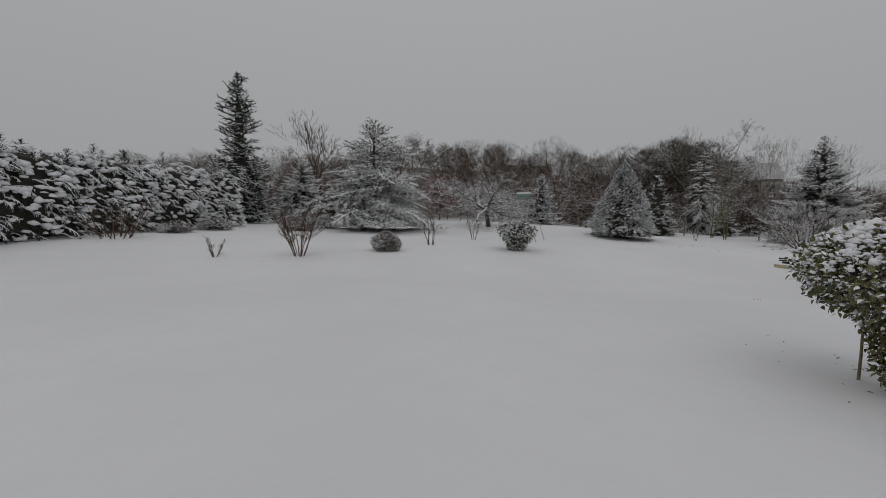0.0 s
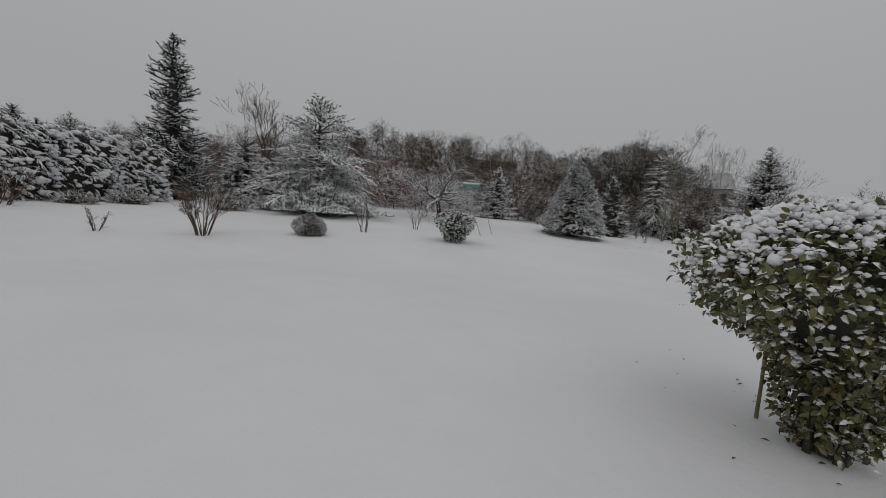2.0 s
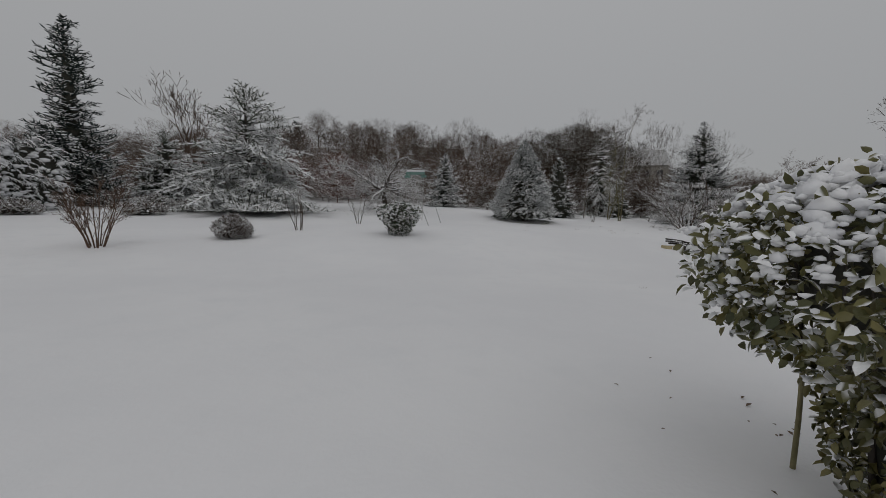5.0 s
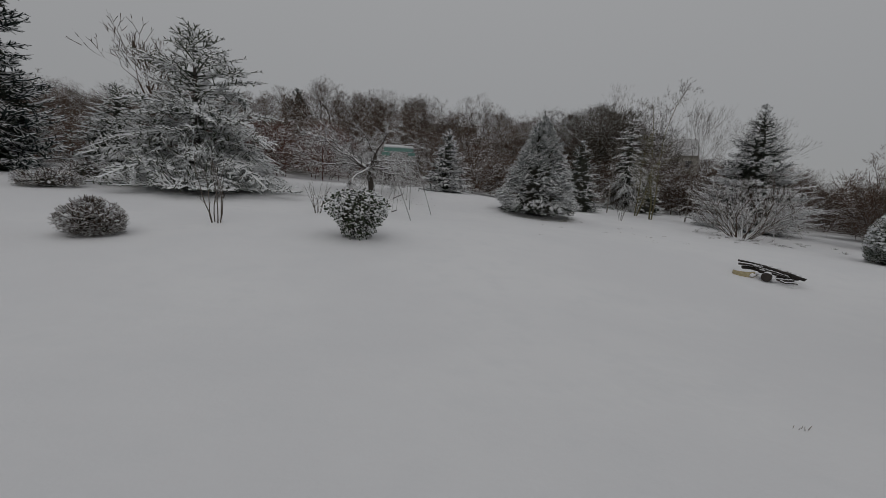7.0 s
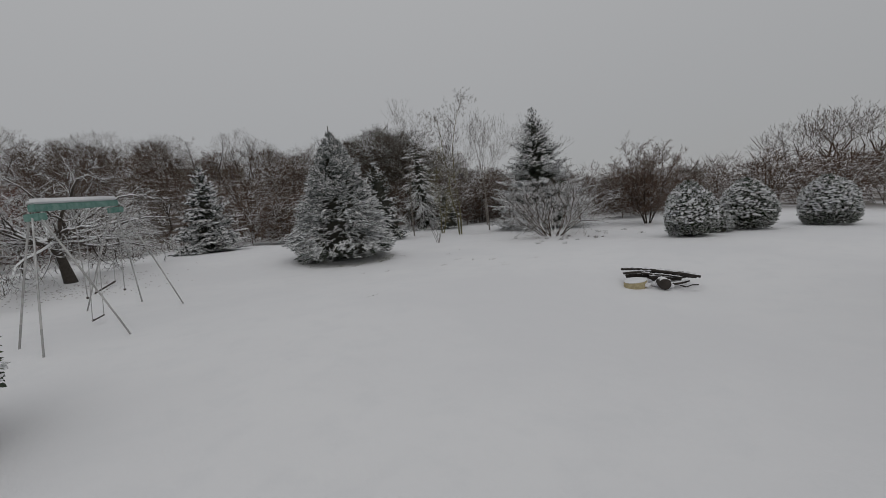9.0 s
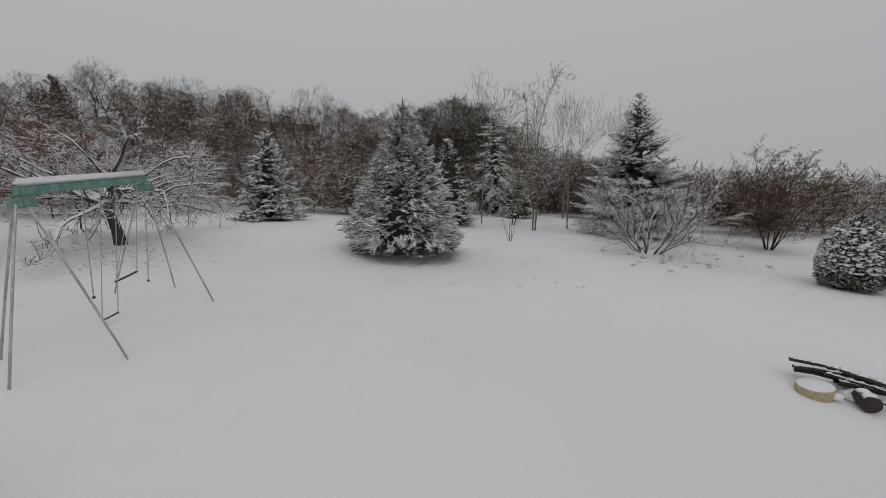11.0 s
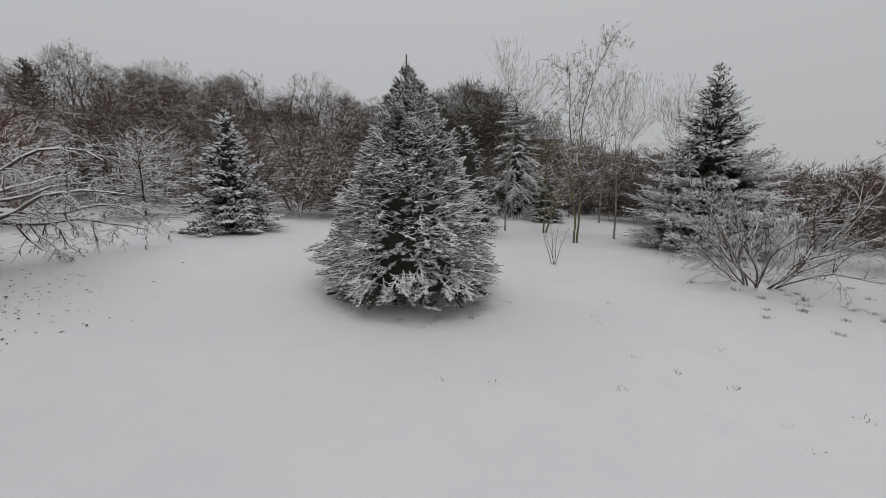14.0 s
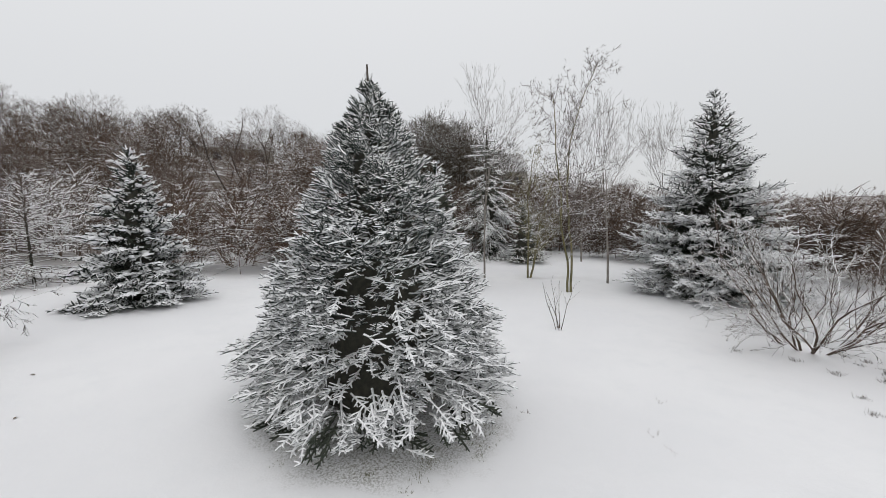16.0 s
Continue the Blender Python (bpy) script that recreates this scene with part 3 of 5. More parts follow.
conifer_tree("fir", -9.95, 31.3, 4.7, 2.7, 17, M_CEDAR, "middle-sized conifer with snow-laden drooping boughs", dense=0.15,
             gap=0.30, nb=11, step=0.22, sub=0.17, shape=0.78, th=0.042, low=-10, high=40, lift=-0.06, tip=0.2, cap=2.6, bare=0.25, pads=800, pad=0.10)
conifer_tree("tall_fir", -12.8, 27.5, 9.6, 2.3, 18, M_TALL, "very tall narrow dark fir lightly dusted with snow", dense=0.20,
             gap=0.27, nb=12, step=0.24, sub=0.19, shape=0.68, th=0.050, low=-15, high=26, wild=0.36, bulge=0.22, tip=0.22, bare=0.3, cap=1.95)
conifer_tree("fir", 23.8, 33.5, 3.3, 1.25, 19, M_CEDAR, "low young fir at the edge of the wood", dense=0.4,
             gap=0.24, nb=8, step=0.17, sub=0.14, shape=0.8, th=0.03, low=-18, high=40, tip=0.14)
conifer_tree("larch", 5.1, 36.2, 3.4, 2.1, 20, M_DUSTED, "bare snow-lined larch with level drooping branches", dense=0.02, girth=0.013,
             gap=0.26, nb=9, step=0.2, sub=0.2, shape=0.7, th=0.02, low=4, high=40, lift=-0.25, wild=0.25, fan=0.35, tip=0.14, bare=0.0)


conifer_tree("far_conifer", -7.2, 74.0, 4.6, 2.8, 24, M_TALL, "dark conifer rising out of the far leafless wood", dense=0.4,
             gap=0.6, nb=9, step=0.5, sub=0.4, shape=0.8, th=0.10, low=-10, high=40, tip=0.4, bare=0.2)


def bent_conifer(x, y, H, seed):
    """A narrow conifer whose leader arches over."""
    rng = random.Random(seed)
    t = thing("weeping_conifer", x, y, "thin dark conifer with its top arched over", "conifer")
    pts = [(0, 0, 0), (0.05, 0, 0.5 * H), (0.0, 0, 0.80 * H), (0.12, -0.03, 0.92 * H), (0.45, -0.12, H), (0.90, -0.23, 0.995 * H), (1.25, -0.32, 0.94 * H), (1.40, -0.36, 0.86 * H)]
    part("trunk", tubes("trunk", limb(pts, [0.11, 0.08, 0.06, 0.05, 0.045, 0.04, 0.03, 0.015]), M_BARK, 6, True), t)
    segs = []
    for p, q in zip(pts[1:], pts[2:]):
        for _ in range(70):
            f, a = rng.random(), rng.random() * 6.283
            o = [p[i] + (q[i] - p[i]) * f for i in range(3)]
            l, e = rng.uniform(0.12, 0.34), rng.uniform(-1.3, 0.1)
            segs.append((*o, o[0] + math.cos(a) * math.cos(e) * l, o[1] + math.sin(a) * math.cos(e) * l, o[2] + math.sin(e) * l, 0.036, 0.015))
    part("crown", tubes("crown", segs, M_TALL, 3), t)


bent_conifer(-4.88, 31.60, 4.46, 25)

# ---- the tall hedge at the edge of the lawn ----
def hedge(name, pts, H, depth, seed, mat, label, density=17.0, size=0.42, th=0.036, spires=1.8):
    """A row of conifers grown together: drooping sprays on its face, thin leaders along its top."""
    rng = random.Random(seed)
    ax, ay = pts[0]
    bx, by = pts[1]
    L = math.hypot(bx - ax, by - ay)
    ux, uy = (bx - ax) / L, (by - ay) / L
    fx, fy = uy, -ux
    t = thing(name, ax, ay, label, "hedge")
    z00 = gz(ax, ay)
    face = math.atan2(fy, fx)
    out = []

    def crest(s):
        return H * (1 + 0.05 * math.sin(s * 1.7) + 0.04 * math.sin(s * 4.1 + 1))

    for _ in range(int(L * H * density)):
        s, g = rng.uniform(0, L), rng.random() ** 0.85
        h = g * crest(s)
        o = depth * (0.5 + 0.10 * math.sin(s * 2.1 + 1.3 * math.sin(h * 1.5))) * (1 - 0.6 * g ** 3) * rng.uniform(0.72, 1.08)
        X, Y = ux * s + fx * o, uy * s + fy * o
        Z = gz(ax + X, ay + Y) - z00 + h
        a0 = face + rng.gauss(0, 0.55)
        e0 = rng.uniform(-0.45, 0.15)
        l0 = size * rng.uniform(0.5, 1.15)
        px, py, pz, e = X, Y, Z, e0
        for k in range(4):
            l = l0 * 0.3
            c = math.cos(e)
            nx_, ny_, nz_ = px + math.cos(a0) * c * l, py + math.sin(a0) * c * l, max(0.04, pz + math.sin(e) * l)
            out.append((px, py, pz, nx_, ny_, nz_, th, th * (0.9 if k < 3 else 0.3)))
            for sg in (-1, 1):
                a = a0 + sg * rng.uniform(0.5, 1.1)
                e2 = e - rng.uniform(0.1, 0.5)
                l2 = l0 * rng.uniform(0.3, 0.55) * (1.1 - 0.2 * k)
                c2 = math.cos(e2)
                out.append((nx_, ny_, nz_, nx_ + math.cos(a) * c2 * l2, ny_ + math.sin(a) * c2 * l2, max(0.03, nz_ + math.sin(e2) * l2), th * 0.9, th * 0.3))
            px, py, pz = nx_, ny_, nz_
            e -= rng.uniform(0.1, 0.4)
    for _ in range(int(L * spires)):
        s, o = rng.uniform(0, L), rng.uniform(-0.35, 0.4) * depth
        X, Y = ux * s + fx * o, uy * s + fy * o
        Z = gz(ax + X, ay + Y) - z00 + crest(s) * 0.9
        hh = rng.uniform(0.35, 0.8)
        for k in range(14):
            g = k / 14
            for _k in range(4):
                a, l = rng.random() * 6.28, (0.34 * (1 - g) + 0.08) * rng.uniform(0.7, 1.2)
                e = rng.uniform(-0.1, 0.7)
                c = math.cos(e)
                out.append((X, Y, Z + hh * g, X + math.cos(a) * c * l, Y + math.sin(a) * c * l, Z + hh * g + math.sin(e) * l, th * 0.5, th * 0.2))
    part("foliage", tubes("foliage", out, mat, 3), t, kind="stuff")
    spots = []
    for _ in range(int(L * H * 16)):
        s, g = rng.uniform(0, L), rng.random() ** 0.7
        h = g * crest(s) * 0.97
        o = depth * (0.5 + 0.10 * math.sin(s * 2.1 + 1.3 * math.sin(h * 1.5))) * (1 - 0.6 * g ** 3) * rng.uniform(0.98, 1.14) + 0.1
        X, Y = ux * s + fx * o, uy * s + fy * o
        w = rng.uniform(0.06, 0.22)
        spots.append((X, Y, gz(ax + X, ay + Y) - z00 + h, w, w * rng.uniform(0.3, 0.6)))
    part("snow_cap", lumps("snow_cap", spots, M_CAP, seed), t, "pads of snow on the sprays", kind="stuff")
    # dark body whose colour holds the shade inside the hedge
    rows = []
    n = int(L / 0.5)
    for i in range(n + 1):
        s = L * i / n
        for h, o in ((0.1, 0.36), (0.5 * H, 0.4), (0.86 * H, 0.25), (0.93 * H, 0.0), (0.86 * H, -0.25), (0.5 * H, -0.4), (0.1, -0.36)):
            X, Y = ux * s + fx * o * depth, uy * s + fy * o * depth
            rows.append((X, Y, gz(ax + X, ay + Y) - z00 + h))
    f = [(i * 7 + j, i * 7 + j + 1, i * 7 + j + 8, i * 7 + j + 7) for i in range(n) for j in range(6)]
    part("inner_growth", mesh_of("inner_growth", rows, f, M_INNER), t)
    return t


hedge("conifer_hedge", ((-15.6, 5.0), (-12.2, 24.0)), 3.0, 2.4, 31, M_HEDGE, "tall dense conifer hedge heaped with snow")
bare_tree("brown_shrub", -11.3, 14.7, 1.5, 32, M_RED, "low brown leafless shrub before the hedge", stems=12, spread=0.7, r=0.02, category="shrub", base=0.4,
          levels=2, kids=(8, 6), ratio=0.4, angle=0.7, step=0.25, start=0.15, thin=0.006)


# ---- shrubs on the lawn ----
DOME = np.array([(0.0, 0.72), (0.12, 0.90), (0.35, 1.0), (0.6, 0.92), (0.8, 0.68), (0.93, 0.38), (1.0, 0.05)])


def ball_shrub(name, x, y, r, h, seed, label, n=900, th=0.012, l0=0.10, mat=None, foot=1.0, heap=0.5):
    """A rounded evergreen: a dark inside and leafy shoots over it; foot: how wide it stands."""
    rng = random.Random(seed)
    t = thing(name, x, y, label, "shrub", sink=0.02)

    def wide(v):
        return float(np.interp(v, DOME[:, 0], DOME[:, 1])) * (foot + (1 - foot) * min(1.0, v / 0.4))

    out = []
    for _ in range(n):
        v, a = rng.random() ** 0.8, rng.random() * 6.283
        k = (0.80 + 0.2 * rng.random()) * (1 + 0.10 * math.sin(3 * a + seed) * math.sin(5 * v + seed))
        R = r * wide(v) * k * (1.0 if v < 0.8 else math.sqrt(rng.random()))
        X, Y, Z = R * math.cos(a), R * math.sin(a), h * (0.03 + 0.95 * v * (0.94 + 0.06 * k))
        for _k in range(5):
            e, b = rng.uniform(-0.5, 1.1), a + rng.gauss(0, 0.9)
            l = l0 * rng.uniform(0.5, 1.2)
            c = math.cos(e)
            out.append((X, Y, Z, X + math.cos(b) * c * l, Y + math.sin(b) * c * l, max(0.02, Z + math.sin(e) * l), th * 0.6, th))
    part("foliage", tubes("foliage", out, mat or M_BOX, 3), t, kind="stuff")
    spots = []
    for _ in range(int(n * heap)):
        v, a = 1 - 0.75 * rng.random() ** 1.6, rng.random() * 6.283
        R = r * wide(v) * (1.02 if v < 0.85 else math.sqrt(rng.random())) * (1 + 0.10 * math.sin(3 * a + seed) * math.sin(5 * v + seed))
        w = rng.uniform(0.022, 0.07)
        spots.append((R * math.cos(a), R * math.sin(a), h * (0.03 + 0.95 * v) + 0.02, w, w * rng.uniform(0.3, 0.55)))
    part("snow_cap", lumps("snow_cap", spots, M_CAP, seed), t, "scattered tufts of snow", kind="stuff")
    # dark lump filling the shrub, coloured like its shaded inside
    bm = bmesh.new()
    bmesh.ops.create_icosphere(bm, subdivisions=3, radius=1.0)
    for q in bm.verts:
        v = (q.co.z + 1) / 2
        d = Vector((q.co.x, q.co.y)).normalized() if abs(q.co.z) < 0.999 else Vector((0, 0))
        R = r * wide(v) * (0.62 + 0.14 * noise.noise(q.co * 2.5)) * min(1.0, math.sqrt(max(0.0, 1 - abs(q.co.z))) * 3)
        q.co = Vector((d.x * R, d.y * R, h * 0.9 * v))
    part("inner_growth", bm_mesh("inner_growth", bm, M_INNER), t)
    return t


ball_shrub("round_shrub", -1.75, 14.2, 0.46, 0.62, 42, "low clipped round shrub with brownish frosted twigs", 600, 0.010, 0.13, M_DUSTED, foot=0.9, heap=0.15)
ball_shrub("round_shrub", 19.35, 15.6, 0.74, 1.8, 43, "round evergreen bush thick with snow", 2600, 0.017, 0.11, foot=1.0, heap=0.6)
ball_shrub("round_shrub", 22.0, 14.7, 0.80, 1.8, 44, "round evergreen bush thick with snow beside another", 2600, 0.017, 0.11, foot=1.0, heap=0.6)
ball_shrub("round_shrub", 24.3, 12.9, 0.82, 1.75, 45, "round evergreen bush whitened with snow standing alone", 2600, 0.017, 0.11, foot=1.0, heap=0.6)
ball_shrub("round_shrub", 20.7, 15.2, 0.36, 0.7, 46, "small snow-covered bush between two larger ones", 200, 0.016, 0.14, foot=1.0, heap=0.8)

for x, y, r, h, k in ((-8.4, 25.6, 0.9, 0.75, 0), (-7.2, 21.6, 0.85, 0.5, 1), (-6.0, 24.2, 0.8, 0.6, 2), (-10.6, 20.0, 0.7, 0.5, 3), (-11.0, 17.6, 0.55, 0.4, 4)):
    ball_shrub("low_shrub", x, y, r, h, 140 + k, "low brown shrub half buried in snow near the conifers", 260, 0.012, 0.2, M_DUSTED, foot=1.0, heap=0.5)
bare_tree("vase_shrub", -4.26, 12.7, 1.5, 51, M_RED, "leafless vase-shaped shrub with many upright stems", stems=15, spread=0.36, r=0.016, category="shrub", base=0.14,
          levels=3, kids=(8, 6, 4), ratio=(0.4, 0.5, 0.6), angle=0.55, step=0.25, start=0.35, thin=0.005, up=(0.0, 0.1), wobble=0.08)
bare_tree("small_shrub", -6.47, 12.0, 0.66, 52, M_TWIG, "small knee-high leafless shrub dusted with snow", stems=6, spread=0.5, r=0.014, category="shrub", base=0.05,
          levels=2, kids=(5, 4), ratio=0.4, angle=0.8, step=0.1, start=0.3, thin=0.006)
bare_tree("thin_shrub", -0.21, 15.9, 1.5, 53, M_TWIG, "thin upright leafless shrub of a few stems", stems=6, spread=0.3, r=0.014, category="shrub", base=0.10,
          levels=2, kids=(6, 4), ratio=0.35, angle=0.5, step=0.2, start=0.3, thin=0.004)
bare_tree("thin_shrub", 1.71, 18.6, 1.0, 54, M_TWIG, "short brushy leafless shrub in the snow", stems=9, spread=0.25, r=0.008, category="shrub", base=0.08,
          levels=2, kids=(6, 3), ratio=0.35, angle=0.4, step=0.15, start=0.2, thin=0.003)
bare_tree("sapling", 15.96, 24.8, 1.2, 55, M_TWIG, "young sapling clump of thin bare stems", stems=5, spread=0.3, r=0.012, category="shrub", base=0.08,
          levels=2, kids=(4, 2), ratio=0.35, angle=0.4, step=0.2, start=0.35, thin=0.004)

# ---- the old apple tree ----
def apple_tree():
    rng = random.Random(61)
    t = thing("apple_tree", 3.25, 26.4, "old leaning apple tree with crooked snow-lined boughs", "tree", sink=0.05)
    trunk = [(0.16, -0.02, 0), (0.10, 0.0, 0.45), (0.0, 0.02, 0.95), (-0.04, 0.0, 1.4)]
    part("trunk", tubes("trunk", limb(trunk, [0.17, 0.13, 0.12, 0.12]), M_BARK, 10, True), t, "dark rough trunk")
    c = cfg(levels=3, kids=(9, 7, 4), ratio=(0.42, 0.45, 0.5), angle=0.9, wobble=0.22, up=(-0.19, -0.10, -0.08), step=0.3, start=0.15, thin=0.011, decay=0.55)
    for k in range(17):
        az = k * 0.3696 + rng.gauss(0, 0.15)
        el = rng.uniform(0.1, 0.75)
        out = [[] for _ in range(5)]
        grow(out, rng, (0, 0, 1.15 + 0.05 * (k % 5)), unit(math.cos(az), math.sin(az), el), rng.uniform(2.7, 4.0), 0.062, 0, c)
        bough = part("bough", tubes("bough", out[0], M_APPLE, 6), t)
        part("twig_growth", tubes("twig_growth", out[1] + out[2] + out[3], M_APPLE, 3), bough, kind="stuff")


apple_tree()

# ---- bare trees and bushes right of the lawn ----
bare_tree("spreading_bush", 19.4, 21.1, 3.5, 62, M_DUSTED, "wide leafless bush with long arching snow-lined branches", stems=25, spread=0.98, r=0.026, category="bush", base=0.35,
          levels=3, kids=(8, 5, 2), ratio=(0.42, 0.5, 0.5), angle=0.6, wobble=0.15, up=(-0.10, -0.05), step=0.3, start=0.15, thin=0.009)
bare_tree("brown_bush", 25.2, 19.7, 4.0, 63, M_RED, "large rounded reddish-brown leafless bush on several stems", stems=12, spread=0.36, bark=M_BARK, r=0.028, category="bush", base=0.12,
          levels=3, kids=(17, 10, 6), ratio=(0.42, 0.45, 0.5), angle=0.85, wobble=0.08, up=(-0.01, 0.0), step=0.4, start=0.22, thin=0.0065, fine=True)
LICHENED = dict(levels=3, kids=(22, 8, 5), ratio=(0.34, 0.5, 0.7), angle=1.0, wobble=0.07, up=(0.02, 0.12, -0.05), step=0.35, start=0.2, thin=0.008, decay=0.5, fine=True, spread=0.09, base=0.06)
bare_tree("leaning_tree", 19.6, 27.4, 7.4, 64, M_BIRCHTWIG, "slender leaning tree with lichen-green bark", r=0.05, stems=2, bark=M_LICHEN, lean=(0.06, -0.08), **LICHENED)
bare_tree("leaning_tree", 20.6, 30.2, 5.2, 65, M_LICHEN, "thin crooked tree leaning over the snow", r=0.05, stems=2, lean=(0.2, 0.0), **LICHENED)
for bx, by, bh, s in ((19.2, 31.3, 8.7, 66), (22.2, 27.7, 7.4, 67), (28.0, 28.6, 7.6, 68), (26.6, 32.2, 8.0, 69)):
    forked_tree("birch", bx, by, bh, s, M_BIRCHTWIG, "tall slender leafless birch with fine upswept twigs", low=0.32, open_=0.27, r=0.045, thin=0.006, bark=M_BIRCH)
bare_tree("fan_tree", 12.3, 6.4, 4.0, 70, M_TWIG, "leafless fan-shaped tree with dense upswept branches", stems=15, spread=0.39, r=0.024, category="tree", base=0.15,
          levels=3, kids=(15, 11, 7), ratio=(0.42, 0.5, 0.6), angle=0.55, wobble=0.07, up=(0.0, 0.10, 0.1), step=0.4, start=0.15, thin=0.0065, decay=0.5, fine=True)
forked_tree("bare_tree", -9.8, 34.6, 9.4, 71, M_WOOD, "leafless rounded tree rising behind the conifers", levels=7, low=0.34, open_=0.42, r=0.16, thin=0.017)

# ---- the wood beyond the lawn: a few kinds of trees, planted many times ----
KINDS, FAR, BRUSH, OAKS = [], [], [], []
for k in range(6):
    H = (5.6, 6.2, 4.8, 6.0, 5.2, 6.6)[k]
    if k % 3 != 2:
        KINDS.append(forked_tree("woodland_tree", 300 + 20 * k, -200, H, 200 + k, (M_WOOD, M_PALE, M_PALE, M_PALE, M_WOOD, M_PALE)[k], "leafless brown woodland tree with a rounded crown on the snowy hillside",
                     low=(0.25, 0.32)[k % 2], open_=(0.38, 0.46)[k % 2], r=0.06, thin=0.0095, bark=M_BARK))
        continue
    KINDS.append(bare_tree("woodland_tree", 300 + 20 * k, -200, H, 200 + k, (M_WOOD, M_PALE, M_DUSTED, M_PALE, M_RED, M_PALE)[k], "leafless brown woodland tree on the snowy hillside", r=0.011 * H, category="tree", bark=M_BARK, fine=True,
                 stems=(3, 3, 4, 2, 3, 2)[k], spread=0.34, base=0.12, levels=3, kids=((7, 6, 4), (7, 5, 4), (6, 5, 4), (9, 6, 4), (7, 5, 4), (9, 5, 4))[k], ratio=(0.44, 0.48, 0.5), angle=(0.95, 0.7, 0.8)[k % 3],
                 wobble=0.12, up=(0.01, 0.06, 0.02), step=1.0, start=(0.22, 0.25, 0.28)[k % 3], thin=0.0105, decay=0.42))
for k in range(4):
    H = (6.0, 7.0, 5.4, 6.4)[k]
    FAR.append(forked_tree("hill_tree", 300 + 20 * k, -260, H, 240 + k, M_WOOD, "leafless round-crowned tree on the crest of the hill", low=(0.2, 0.25)[k % 2], open_=(0.42, 0.50)[k % 2], r=0.10, thin=0.011, bark=M_BARK))
for k in range(2):
    OAKS.append(forked_tree("wide_tree", 300 + 20 * k, -290, 4.6, 250 + k, M_WOOD, "wide round-crowned leafless tree far beyond the lawn", levels=8, low=0.18, open_=0.52, r=0.12, thin=0.008))
for k in range(5):
    BRUSH.append(bare_tree("thicket_bush", 300 + 20 * k, -230, (2.4, 3.0, 2.0, 3.4, 2.6)[k], 220 + k, (M_WOOD, M_DUSTED, M_RED, M_DUSTED, M_WOOD)[k],
                 "tangled leafless thicket bush dusted with snow", stems=9, spread=0.45, r=0.018, category="bush", base=0.5, fine=True,
                 levels=2, kids=(7, 4), ratio=0.45, angle=0.8, wobble=0.12, up=(-0.03, 0.0), step=0.9, start=0.1, thin=0.012, decay=0.5))
rng = random.Random(77)


def plant(kinds, x, y, lo, hi):
    k = rng.choice(kinds)
    s = rng.uniform(lo, hi)
    ob = copy_thing(k, pose(x, y, gz(x, y) - 0.05, 0, 0, rng.uniform(0, 360)))
    ob.scale = (s * rng.uniform(0.9, 1.25), s * rng.uniform(0.9, 1.25), s)
    return ob


for _ in range(100):
    x = rng.uniform(-34, 62)
    plant(BRUSH, x, 38.5 + rng.uniform(0, 7) - 0.12 * max(0, x - 15), 0.8, 1.3)
for _ in range(75):
    x = rng.uniform(-45, 70)
    plant(KINDS, x, 42 + rng.uniform(0, 16) - 0.12 * max(0, x - 15), 0.62, 1.05)
for _ in range(42):
    plant(FAR, rng.uniform(-50, 75), rng.uniform(64, 80), 0.75, 1.05)
for _ in range(45):
    y = rng.uniform(-4, 34)
    plant(BRUSH, 31 + rng.uniform(0, 8) + 0.12 * y, y, 0.7, 0.95)
for x, y, k in ((69.5, 22.6, 2.00), (68.2, 17.8, 2.10), (70.5, 15.1, 2.00)):
    plant(OAKS, x, y, k, k)
for ob in KINDS + BRUSH + FAR + OAKS:
    for o in (*ob.children_recursive, ob):
        bpy.data.objects.remove(o)

# the mass of the wood farther in: crowns of fine twigs standing close, past counting
rng = random.Random(78)


def far_wood(name, spots, label, mat, per=330):
    segs = []
    for x, y, h in spots:
        z = gz(x, y)
        w = h * rng.uniform(0.26, 0.42)
        lx, ly = rng.gauss(0, 0.06), rng.gauss(0, 0.06)
        segs.append((x, y, z, x + lx * h, y + ly * h, z + 0.6 * h, 0.010 * h, 0.004 * h))
        for _ in range(per):
            u, a = rng.random(), rng.random() * 6.283
            g = 0.12 + 0.88 * u
            rr = w * math.sin(math.pi * min(1.0, 0.12 + 0.88 * (g - 0.12) / 0.88)) ** 0.6 * math.sqrt(rng.random())
            X, Y, Z = x + lx * h * g + rr * math.cos(a), y + ly * h * g + rr * math.sin(a), z + h * g * 0.93
            l, e, b2 = rng.uniform(0.35, 0.95), rng.uniform(-0.3, 1.2), a + rng.gauss(0, 0.8)
            c = math.cos(e) * l
            segs.append((X, Y, Z, X + c * math.cos(b2), Y + c * math.sin(b2), Z + math.sin(e) * l, 0.016, 0.006))
    return tagged(new(name, blades(name, segs, mat)), label, "wood", kind="stuff")


spots = []
for _ in range(520):
    x = rng.uniform(-52, 74)
    y = rng.uniform(46, 82) - 0.12 * max(0, x - 15)
    spots.append((x, y, rng.uniform(2.8, 4.6)))
far_wood("far_wood", spots[:330], "dense brown leafless wood covering the hillside", M_WOOD)
far_wood("frosted_wood", spots[330:], "paler frosted trees scattered through the wood", M_PALE)
spots = []
for _ in range(230):
    x, y = rng.uniform(32, 80), rng.uniform(-8, 42)
    spots.append((x, y, rng.uniform(2.4, 3.5) + 0.05 * max(0.0, y - 15)))
far_wood("far_thicket", spots, "low frosted leafless thicket beyond the lawn", M_PALE, 200)

